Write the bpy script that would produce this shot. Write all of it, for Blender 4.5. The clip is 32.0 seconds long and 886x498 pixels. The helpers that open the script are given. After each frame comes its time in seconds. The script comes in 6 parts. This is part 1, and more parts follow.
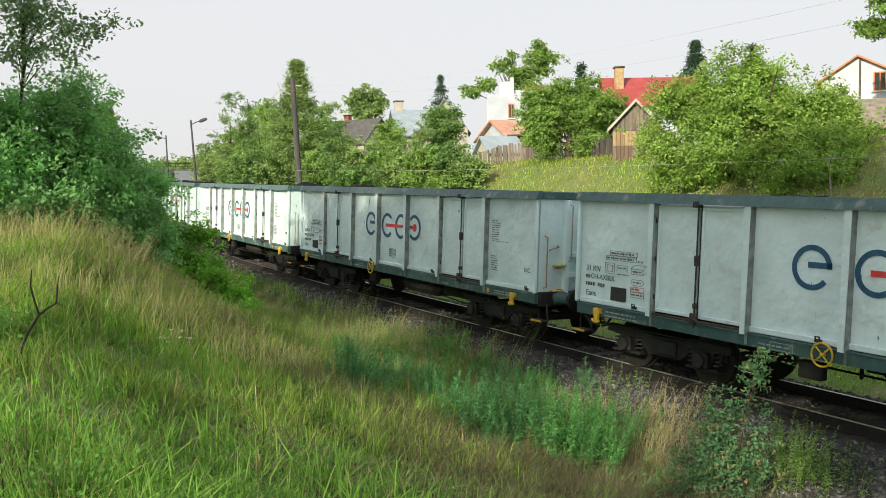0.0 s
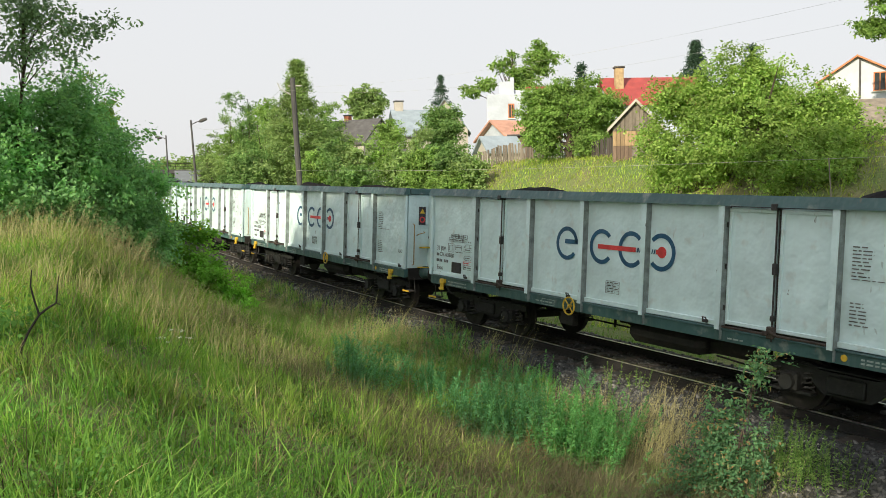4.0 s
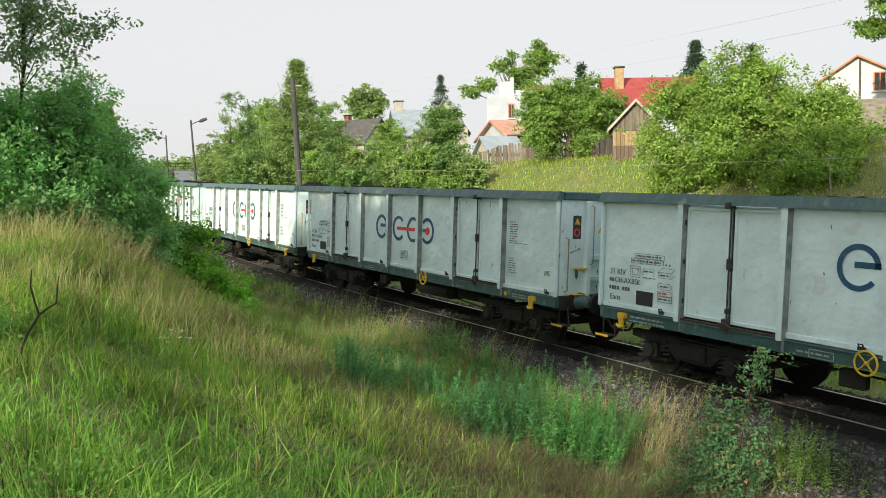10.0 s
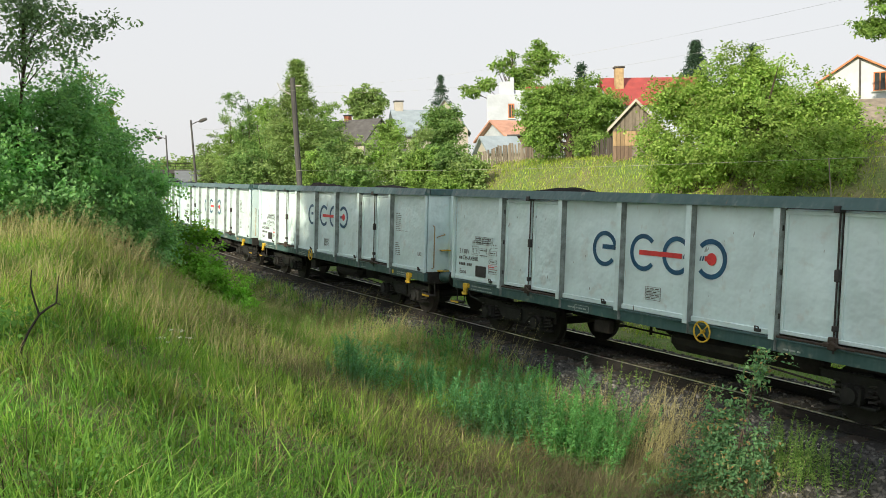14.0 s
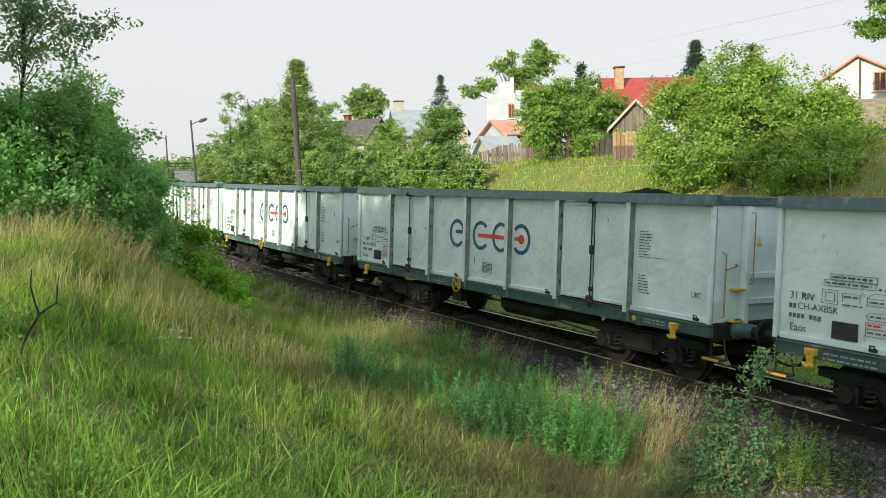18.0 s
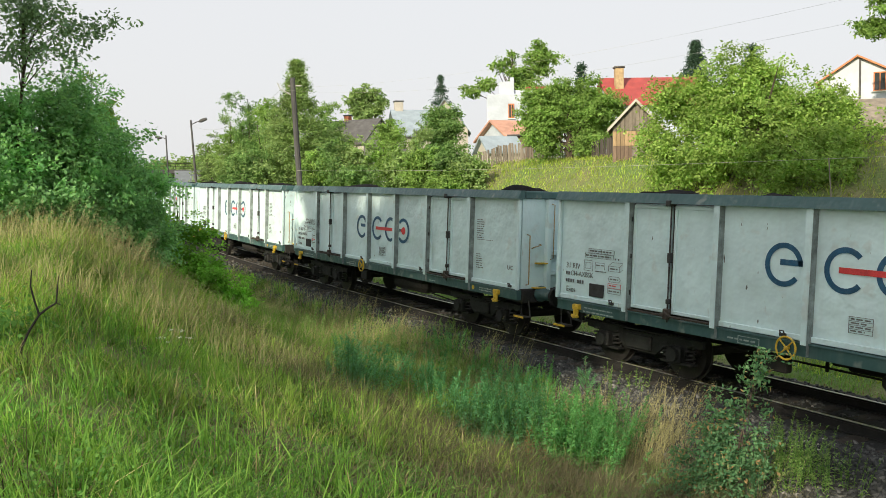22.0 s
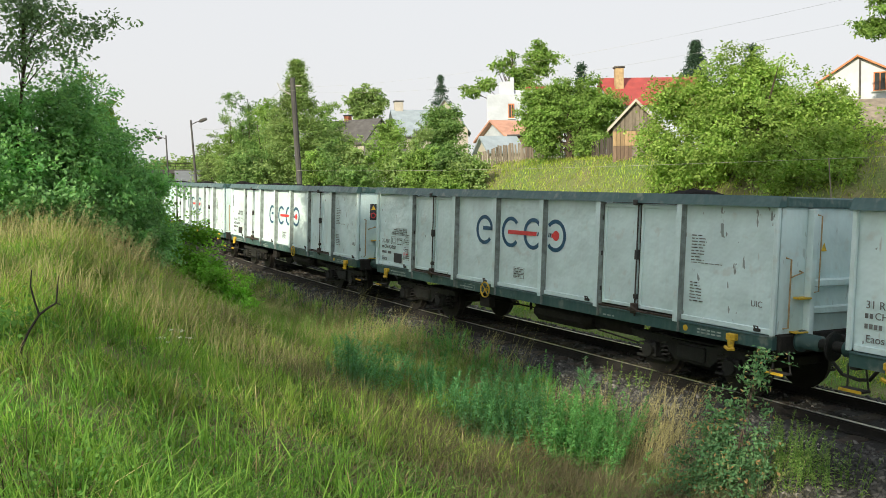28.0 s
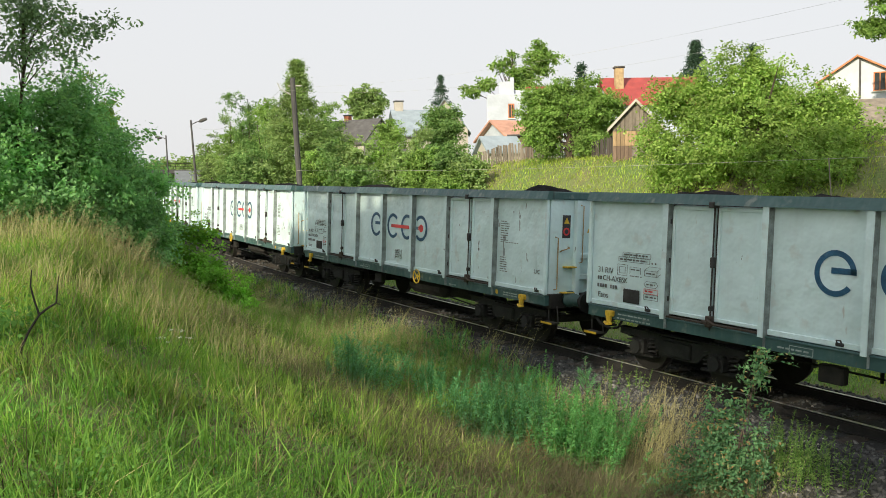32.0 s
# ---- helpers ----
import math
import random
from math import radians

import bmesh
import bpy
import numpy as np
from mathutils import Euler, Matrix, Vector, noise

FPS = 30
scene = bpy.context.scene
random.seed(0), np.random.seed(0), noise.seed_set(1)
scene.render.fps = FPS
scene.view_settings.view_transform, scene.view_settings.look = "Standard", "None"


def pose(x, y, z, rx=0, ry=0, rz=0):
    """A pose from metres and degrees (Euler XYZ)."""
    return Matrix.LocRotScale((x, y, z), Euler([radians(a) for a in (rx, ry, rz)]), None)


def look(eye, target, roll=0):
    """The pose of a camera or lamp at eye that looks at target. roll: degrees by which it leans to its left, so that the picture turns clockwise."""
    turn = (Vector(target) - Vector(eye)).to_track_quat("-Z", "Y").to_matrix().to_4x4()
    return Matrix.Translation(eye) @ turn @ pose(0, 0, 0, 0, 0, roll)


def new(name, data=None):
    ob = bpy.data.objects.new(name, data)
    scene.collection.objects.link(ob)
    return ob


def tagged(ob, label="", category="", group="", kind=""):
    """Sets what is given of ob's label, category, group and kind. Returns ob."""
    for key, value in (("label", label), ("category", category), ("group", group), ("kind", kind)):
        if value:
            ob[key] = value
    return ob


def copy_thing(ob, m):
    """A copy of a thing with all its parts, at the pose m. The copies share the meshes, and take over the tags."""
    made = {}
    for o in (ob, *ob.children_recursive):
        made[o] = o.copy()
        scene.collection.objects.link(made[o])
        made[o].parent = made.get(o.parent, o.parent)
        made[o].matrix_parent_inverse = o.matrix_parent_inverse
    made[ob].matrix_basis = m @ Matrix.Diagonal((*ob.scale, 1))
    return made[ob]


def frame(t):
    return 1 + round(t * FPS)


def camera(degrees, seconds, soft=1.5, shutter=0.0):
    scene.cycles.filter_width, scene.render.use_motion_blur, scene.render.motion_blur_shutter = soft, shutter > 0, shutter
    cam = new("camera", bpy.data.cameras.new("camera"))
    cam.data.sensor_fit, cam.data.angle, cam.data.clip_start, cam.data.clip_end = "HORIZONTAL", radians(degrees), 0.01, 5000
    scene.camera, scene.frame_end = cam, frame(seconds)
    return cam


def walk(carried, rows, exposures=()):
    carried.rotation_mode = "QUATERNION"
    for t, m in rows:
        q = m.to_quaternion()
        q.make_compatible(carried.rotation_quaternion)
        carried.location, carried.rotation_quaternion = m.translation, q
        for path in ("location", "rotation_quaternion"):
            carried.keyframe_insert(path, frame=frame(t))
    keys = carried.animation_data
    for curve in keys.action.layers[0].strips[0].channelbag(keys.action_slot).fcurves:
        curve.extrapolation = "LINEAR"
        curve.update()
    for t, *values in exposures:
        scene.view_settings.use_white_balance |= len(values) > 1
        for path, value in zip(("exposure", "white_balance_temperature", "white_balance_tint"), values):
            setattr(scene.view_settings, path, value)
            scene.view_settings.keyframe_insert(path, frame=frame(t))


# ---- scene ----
# The plan: rail head at z = 0 by the camera, the train runs towards +x; metres.
SECONDS = 32.0
cam = camera(53.59, SECONDS, 0.6)
EYE = (0.0, -12.24, 3.6075)
YAW, PITCH = radians(58.657), radians(3.827)
AHEAD = Vector((-math.sin(YAW) * math.cos(PITCH), math.cos(YAW) * math.cos(PITCH), -math.sin(PITCH)))
STAND = look(EYE, Vector(EYE) + AHEAD * 10, -0.92)
walk(cam, [(0.0, STAND), (SECONDS, STAND)], exposures=[(0.0, 0.42, 6180, 8), (SECONDS, 0.42, 6180, 8)])

# ---- light ----
TO_SUN = Vector((0.50, -0.866, 0.0)).normalized()
SUN_HEIGHT = radians(25)
TO_SUN = Vector((TO_SUN.x * math.cos(SUN_HEIGHT), TO_SUN.y * math.cos(SUN_HEIGHT), math.sin(SUN_HEIGHT)))
world = bpy.data.worlds.new("world")
scene.world = world
world.use_nodes = True
wn = world.node_tree
sky = wn.nodes.new("ShaderNodeTexSky")
sky.sky_type, sky.sun_disc = "NISHITA", False
sky.sun_elevation, sky.sun_rotation = SUN_HEIGHT, math.atan2(TO_SUN.x, TO_SUN.y)
sky.dust_density, sky.air_density, sky.ozone_density = 5.0, 1.0, 1.0
haze = wn.nodes.new("ShaderNodeMix")
haze.data_type = "RGBA"
haze.inputs[0].default_value = 0.87
haze.inputs[7].default_value = (6.50, 6.22, 6.02, 1)
wn.links.new(sky.outputs[0], haze.inputs[6])
wn.links.new(haze.outputs[2], wn.nodes["Background"].inputs[0])
wn.nodes["Background"].inputs[1].default_value = 0.108
sun = new("sun", bpy.data.lights.new("sun", "SUN"))
sun.data.energy, sun.data.angle, sun.data.color = 4.7, radians(0.6), (1.0, 0.84, 0.60)
sun.matrix_world = look(TO_SUN * 100, (0, 0, 0))


# ---- materials ----
def nodes_of(name, rough=0.7, metal=0.0, spec=0.5):
    m = bpy.data.materials.new(name)
    m.use_nodes = True
    b = m.node_tree.nodes["Principled BSDF"]
    b.inputs["Roughness"].default_value, b.inputs["Metallic"].default_value = rough, metal
    b.inputs["Specular IOR Level"].default_value = spec
    return m, m.node_tree.nodes, m.node_tree.links, b


def ramp(n, stops):
    r = n.new("ShaderNodeValToRGB")
    while len(r.color_ramp.elements) < len(stops):
        r.color_ramp.elements.new(0.5)
    for e, (p, c) in zip(r.color_ramp.elements, stops):
        e.position, e.color = p, (*c, 1)
    return r


def shade(c, k):
    return tuple(min(1.0, v * k) for v in c)


def surface(name, colour, rough=0.7, metal=0.0, scale=3.0, spread=0.25, bump=0.2, fine=40.0, spec=0.5, stain=None, amount=0.5, per_object=0.0, stretch=(1, 1, 1)):
    """Colour with broad stains, fine grain and relief."""
    m, n, l, b = nodes_of(name, rough, metal, spec)
    tc = n.new("ShaderNodeTexCoord")
    mp = n.new("ShaderNodeMapping")
    mp.inputs["Scale"].default_value = stretch
    l.new(tc.outputs["Object"], mp.inputs[0])
    oi = n.new("ShaderNodeObjectInfo")
    off = n.new("ShaderNodeVectorMath")
    off.operation = "SCALE"
    off.inputs[0].default_value = (37.0, 11.0, 23.0)
    l.new(oi.outputs["Random"], off.inputs["Scale"])
    l.new(off.outputs[0], mp.inputs["Location"])
    big = n.new("ShaderNodeTexNoise")
    big.inputs["Scale"].default_value, big.inputs["Detail"].default_value = scale, 6
    small = n.new("ShaderNodeTexNoise")
    small.inputs["Scale"].default_value, small.inputs["Detail"].default_value = fine, 4
    l.new(mp.outputs[0], big.inputs[0])
    l.new(mp.outputs[0], small.inputs[0])
    r = ramp(n, [(0.3, shade(colour, 1 - spread)), (0.7, shade(colour, 1 + spread))])
    l.new(big.outputs[0], r.inputs[0])
    out = r.outputs[0]
    mx = n.new("ShaderNodeMix")
    mx.data_type, mx.blend_type = "RGBA", "OVERLAY"
    mx.inputs[0].default_value = 0.35
    l.new(out, mx.inputs[6])
    l.new(small.outputs[0], mx.inputs[7])
    out = mx.outputs[2]
    if stain:
        big2 = n.new("ShaderNodeTexNoise")
        big2.inputs["Scale"].default_value, big2.inputs["Detail"].default_value = scale * 2.3, 8
        l.new(mp.outputs[0], big2.inputs[0])
        r2 = ramp(n, [(0.52, (0, 0, 0)), (0.72, (amount, amount, amount))])
        l.new(big2.outputs[0], r2.inputs[0])
        m2 = n.new("ShaderNodeMix")
        m2.data_type = "RGBA"
        l.new(r2.outputs[0], m2.inputs[0])
        l.new(out, m2.inputs[6])
        m2.inputs[7].default_value = (*stain, 1)
        out = m2.outputs[2]
    if per_object:
        hv = n.new("ShaderNodeHueSaturation")
        mr = n.new("ShaderNodeMapRange")
        mr.inputs[3].default_value, mr.inputs[4].default_value = 1 - per_object, 1 + per_object
        l.new(oi.outputs["Random"], mr.inputs[0])
        l.new(mr.outputs[0], hv.inputs["Value"])
        l.new(out, hv.inputs["Color"])
        out = hv.outputs[0]
    l.new(out, b.inputs["Base Color"])
    if bump:
        bp = n.new("ShaderNodeBump")
        bp.inputs["Strength"].default_value, bp.inputs["Distance"].default_value = bump, 0.02
        l.new(small.outputs[0], bp.inputs["Height"])
        l.new(bp.outputs[0], b.inputs["Normal"])
    return m


def leafy(name, c1, c2, trans=0.45, rough=0.65, dry=None, dry_part=0.0):
    """Leaves and blades: each island has its own tone, and light comes through."""
    m, n, l, b = nodes_of(name, rough, 0.0, 0.12)
    g = n.new("ShaderNodeNewGeometry")
    stops = [(0.0, c1), (1.0, c2)]
    if dry:
        stops = [(0.0, c1), (1 - dry_part, c2), (min(1.0, 1 - dry_part + 0.03), dry), (1.0, shade(dry, 1.15))]
    r = ramp(n, stops)
    l.new(g.outputs["Random Per Island"], r.inputs[0])
    tc = n.new("ShaderNodeTexCoord")
    nz = n.new("ShaderNodeTexNoise")
    nz.inputs["Scale"].default_value, nz.inputs["Detail"].default_value = 0.9, 3
    l.new(tc.outputs["Object"], nz.inputs[0])
    mr = n.new("ShaderNodeMapRange")
    mr.inputs[1].default_value, mr.inputs[2].default_value, mr.inputs[3].default_value, mr.inputs[4].default_value = 0.3, 0.7, 0.7, 1.3
    l.new(nz.outputs[0], mr.inputs[0])
    fz = n.new("ShaderNodeTexNoise")
    fz.inputs["Scale"].default_value, fz.inputs["Detail"].default_value = 5.0, 2
    l.new(tc.outputs["Object"], fz.inputs[0])
    mf = n.new("ShaderNodeMapRange")
    mf.inputs[1].default_value, mf.inputs[2].default_value, mf.inputs[3].default_value, mf.inputs[4].default_value = 0.3, 0.7, 0.72, 1.28
    l.new(fz.outputs[0], mf.inputs[0])
    both = n.new("ShaderNodeMath")
    both.operation = "MULTIPLY"
    l.new(mr.outputs[0], both.inputs[0])
    l.new(mf.outputs[0], both.inputs[1])
    hv = n.new("ShaderNodeHueSaturation")
    l.new(both.outputs[0], hv.inputs["Value"])
    l.new(r.outputs[0], hv.inputs["Color"])
    l.new(hv.outputs[0], b.inputs["Base Color"])
    tr = n.new("ShaderNodeBsdfTranslucent")
    wm = n.new("ShaderNodeMix")
    wm.data_type, wm.blend_type = "RGBA", "MULTIPLY"
    wm.inputs[0].default_value = 1.0
    wm.inputs[7].default_value = (1.0, 1.0, 0.55, 1)
    l.new(hv.outputs[0], wm.inputs[6])
    l.new(wm.outputs[2], tr.inputs[0])
    mix = n.new("ShaderNodeMixShader")
    mix.inputs[0].default_value = trans
    l.new(b.outputs[0], mix.inputs[1])
    l.new(tr.outputs[0], mix.inputs[2])
    l.new(mix.outputs[0], n["Material Output"].inputs[0])
    return m


def wagon_paint(name, colour, chips=0.6, rough=0.33):
    """Old gloss paint: dull patches, rain streaks, dark chips and rust, all different from panel to panel."""
    m, n, l, b = nodes_of(name, rough, 0.0, 0.4)
    tc, oi = n.new("ShaderNodeTexCoord"), n.new("ShaderNodeObjectInfo")
    off = n.new("ShaderNodeVectorMath")
    off.operation = "SCALE"
    off.inputs[0].default_value = (61.0, 17.0, 29.0)
    l.new(oi.outputs["Random"], off.inputs["Scale"])
    add = n.new("ShaderNodeVectorMath")
    l.new(tc.outputs["Object"], add.inputs[0])
    l.new(off.outputs[0], add.inputs[1])

    def noisy(scale, detail, stretch, lo, hi, rough_=0.5):
        mp = n.new("ShaderNodeMapping")
        mp.inputs["Scale"].default_value = stretch
        l.new(add.outputs[0], mp.inputs[0])
        t = n.new("ShaderNodeTexNoise")
        t.inputs["Scale"].default_value, t.inputs["Detail"].default_value, t.inputs["Roughness"].default_value = scale, detail, rough_
        l.new(mp.outputs[0], t.inputs[0])
        r = ramp(n, [(lo, (0, 0, 0)), (hi, (1, 1, 1))])
        l.new(t.outputs[0], r.inputs[0])
        return t, r

    def over(base, fac, colour_, k=1.0):
        mu = n.new("ShaderNodeMath")
        mu.operation = "MULTIPLY"
        mu.inputs[1].default_value = k
        l.new(fac, mu.inputs[0])
        x = n.new("ShaderNodeMix")
        x.data_type = "RGBA"
        l.new(mu.outputs[0], x.inputs[0])
        l.new(base, x.inputs[6])
        x.inputs[7].default_value = (*colour_, 1)
        return x.outputs[2]

    t0, r0 = noisy(1.3, 5, (1, 1, 1), 0.3, 0.7)
    base = ramp(n, [(0.0, shade(colour, 0.86)), (1.0, shade(colour, 1.05))])
    l.new(r0.outputs[0], base.inputs[0])
    out = base.outputs[0]
    t1, r1 = noisy(2.2, 6, (5, 5, 0.35), 0.5, 0.78)
    out = over(out, r1.outputs[0], (0.42, 0.42, 0.40), 0.10)
    t2, r2 = noisy(3.4, 8, (1, 1, 1), 0.60, 0.70)
    out = over(out, r2.outputs[0], (0.45, 0.44, 0.40), 0.30)
    t3, r3 = noisy(6.0, 3, (1.5, 1.5, 0.55), 0.735 - 0.03 * chips, 0.745 - 0.03 * chips, 0.45)
    # some panels are badly chipped, most hardly at all
    worn = ramp(n, [(0.45, (0, 0, 0)), (0.75, (1, 1, 1))])
    l.new(oi.outputs["Random"], worn.inputs[0])
    few = n.new("ShaderNodeMath")
    few.operation = "MULTIPLY"
    l.new(r3.outputs[0], few.inputs[0])
    l.new(worn.outputs[0], few.inputs[1])
    out = over(out, few.outputs[0], (0.05, 0.045, 0.04), 0.9)
    t4, r4 = noisy(9.0, 4, (1, 1, 0.25), 0.70, 0.80)
    out = over(out, r4.outputs[0], (0.25, 0.12, 0.06), 0.45)
    l.new(out, b.inputs["Base Color"])
    t5 = n.new("ShaderNodeTexNoise")
    t5.inputs["Scale"].default_value, t5.inputs["Detail"].default_value = 2.2, 3
    l.new(add.outputs[0], t5.inputs[0])
    bp = n.new("ShaderNodeBump")
    bp.inputs["Strength"].default_value, bp.inputs["Distance"].default_value = 0.7, 0.10
    l.new(t5.outputs[0], bp.inputs["Height"])
    bp2 = n.new("ShaderNodeBump")
    bp2.inputs["Strength"].default_value, bp2.inputs["Distance"].default_value = 0.15, 0.01
    l.new(t2.outputs[0], bp2.inputs["Height"])
    l.new(bp.outputs[0], bp2.inputs["Normal"])
    l.new(bp2.outputs[0], b.inputs["Normal"])
    return m


M_CHIPPED = wagon_paint("chipped_white_paint", (0.635, 0.805, 0.835), chips=2.0)
M_WHITE = wagon_paint("white_wagon_paint", (0.66, 0.83, 0.86), chips=0.5)
M_GREEN = wagon_paint("green_grey_wagon_paint", (0.052, 0.113, 0.115), chips=-1.0, rough=0.4)
M_UNDER = surface("grimy_underframe", (0.014, 0.014, 0.013), 0.85, 0.0, 4, 0.5, 0.4, stain=(0.035, 0.028, 0.022))
M_BOGIE = surface("grimy_bogie_steel", (0.012, 0.014, 0.014), 0.7, 0.1, 5, 0.5, 0.4, stain=(0.035, 0.032, 0.028))
M_SPRING = surface("dusty_spring_steel", (0.04, 0.04, 0.038), 0.6, 0.2, 6, 0.4, 0.3)
M_WHEEL = surface("worn_wheel_steel", (0.022, 0.021, 0.02), 0.55, 0.3, 6, 0.4, 0.2)
M_YELLOW = surface("yellow_safety_paint", (0.62, 0.42, 0.03), 0.5, 0.0, 8, 0.2, 0.15, stain=(0.15, 0.10, 0.04), amount=0.6)
M_RUST = surface("rusty_steel", (0.05, 0.038, 0.03), 0.8, 0.0, 12, 0.4, 0.4)
M_POST_SIDE = surface("grey_post_web", (0.21, 0.25, 0.25), 0.7, 0.0, 6, 0.4, 0.3)
M_GRAB = surface("faded_yellow_grab_rail", (0.34, 0.25, 0.13), 0.7, 0.0, 8, 0.3, 0.2, stain=(0.2, 0.1, 0.05))
M_RUBBER = surface("dark_fittings", (0.03, 0.03, 0.03), 0.7, 0.0, 8, 0.4, 0.2)
M_INK = surface("faded_black_lettering", (0.13, 0.14, 0.145), 0.6, 0.0, 6, 0.5, 0.0)
M_PALE = surface("pale_lettering", (0.30, 0.36, 0.35), 0.6, 0.0, 6, 0.3, 0.0)
M_BLUE = surface("blue_logo_paint", (0.018, 0.085, 0.17), 0.45, 0.0, 5, 0.25, 0.1, stain=(0.12, 0.2, 0.26), amount=0.3)
M_RED = surface("red_logo_paint", (0.60, 0.05, 0.05), 0.45, 0.0, 5, 0.2, 0.1)
M_COAL = surface("coal", (0.012, 0.012, 0.013), 0.95, 0.0, 6, 0.5, 0.8, fine=25, spec=0.1)
M_RAILTOP = surface("polished_rail_head", (0.8, 0.79, 0.77), 0.36, 0.9, 5, 0.15, 0.05)
M_RAIL = surface("rusty_rail", (0.013, 0.0125, 0.012), 0.85, 0.0, 8, 0.35, 0.3)
M_SLEEPER = surface("weathered_sleeper", (0.055, 0.048, 0.04), 0.9, 0.0, 5, 0.4, 0.5, per_object=0.2)
M_LEAF_DARK = leafy("dark_bush_leaves", (0.18, 0.40, 0.17), (0.34, 0.60, 0.27), 0.6)
M_LEAF_OAK = leafy("oak_leaves", (0.15, 0.25, 0.15), (0.26, 0.38, 0.22), 0.5)
M_LEAF_LIGHT = leafy("bright_leaves", (0.19, 0.345, 0.075), (0.41, 0.56, 0.16), 0.55)
M_LEAF_MID = leafy("garden_tree_leaves", (0.165, 0.30, 0.075), (0.32, 0.48, 0.13))
M_LEAF_FAR = leafy("far_tree_leaves", (0.19, 0.31, 0.115), (0.33, 0.45, 0.17))
M_LEAF_DEEP = leafy("deep_green_leaves", (0.135, 0.26, 0.085), (0.24, 0.38, 0.13))
M_FIR = leafy("fir_needles", (0.04, 0.085, 0.055), (0.075, 0.135, 0.08), 0.15)
M_GRASS = leafy("meadow_grass", (0.10, 0.27, 0.045), (0.30, 0.50, 0.10), 0.5, 0.6, (0.42, 0.36, 0.20), 0.10)
M_FRESH = leafy("fresh_grass", (0.10, 0.245, 0.04), (0.225, 0.40, 0.08), 0.5, 0.6)
M_SUNNY = leafy("sunlit_yellowish_grass", (0.20, 0.36, 0.06), (0.40, 0.56, 0.12), 0.5, 0.6, (0.5, 0.45, 0.25), 0.15)
M_DULL = leafy("dull_grass", (0.13, 0.27, 0.065), (0.26, 0.44, 0.12), 0.5, 0.7, (0.30, 0.26, 0.15), 0.14)
M_STRAW = leafy("dry_grass", (0.30, 0.285, 0.14), (0.50, 0.475, 0.28), 0.4)
M_BROWN = leafy("withered_plants", (0.095, 0.09, 0.055), (0.19, 0.18, 0.105), 0.3)
M_WEED = leafy("weed_leaves", (0.105, 0.305, 0.135), (0.20, 0.46, 0.21), 0.5)
M_WEED_PALE = leafy("yellowish_weed_leaves", (0.20, 0.34, 0.10), (0.34, 0.48, 0.17), 0.5)
M_WEED_FRESH = leafy("fresh_weed_leaves", (0.115, 0.335, 0.11), (0.215, 0.49, 0.175), 0.5)
M_PETAL = leafy("white_petals", (0.7, 0.7, 0.62), (0.8, 0.8, 0.75), 0.2)
M_HERB = leafy("herb_leaves", (0.09, 0.24, 0.05), (0.17, 0.34, 0.08), 0.45)
M_BARK = surface("bark", (0.07, 0.055, 0.04), 0.9, 0.0, 8, 0.4, 0.8)
M_DEAD = surface("dead_wood", (0.013, 0.011, 0.010), 0.9, 0.0, 8, 0.4, 0.5)
M_CONCRETE = surface("pole_concrete", (0.07, 0.071, 0.072), 0.9, 0.0, 2, 0.3, 0.4, stretch=(1, 1, 0.3))
M_WIRE = surface("cable", (0.42, 0.42, 0.36), 0.6, 0.0, 5, 0.2, 0.0)


def ground_material():
    m, n, l, b = nodes_of("meadow_soil", 0.95)
    tc = n.new("ShaderNodeTexCoord")

    def noisy(scale, detail):
        t = n.new("ShaderNodeTexNoise")
        t.inputs["Scale"].default_value, t.inputs["Detail"].default_value = scale, detail
        l.new(tc.outputs["Object"], t.inputs[0])
        return t
    a, f = noisy(0.35, 6), noisy(9, 8)
    r = ramp(n, [(0.35, (0.10, 0.17, 0.04)), (0.55, (0.14, 0.17, 0.055)), (0.7, (0.19, 0.16, 0.09))])
    l.new(a.outputs[0], r.inputs[0])
    mx = n.new("ShaderNodeMix")
    mx.data_type, mx.blend_type = "RGBA", "OVERLAY"
    mx.inputs[0].default_value = 0.7
    l.new(r.outputs[0], mx.inputs[6])
    l.new(f.outputs[0], mx.inputs[7])
    l.new(mx.outputs[2], b.inputs["Base Color"])
    bp = n.new("ShaderNodeBump")
    bp.inputs["Strength"].default_value, bp.inputs["Distance"].default_value = 0.8, 0.08
    l.new(f.outputs[0], bp.inputs["Height"])
    l.new(bp.outputs[0], b.inputs["Normal"])
    return m


M_GROUND = ground_material()
M_BED = surface("ballast_bed", (0.035, 0.038, 0.038), 0.95, 0.0, 2, 0.45, 1.0, fine=26)


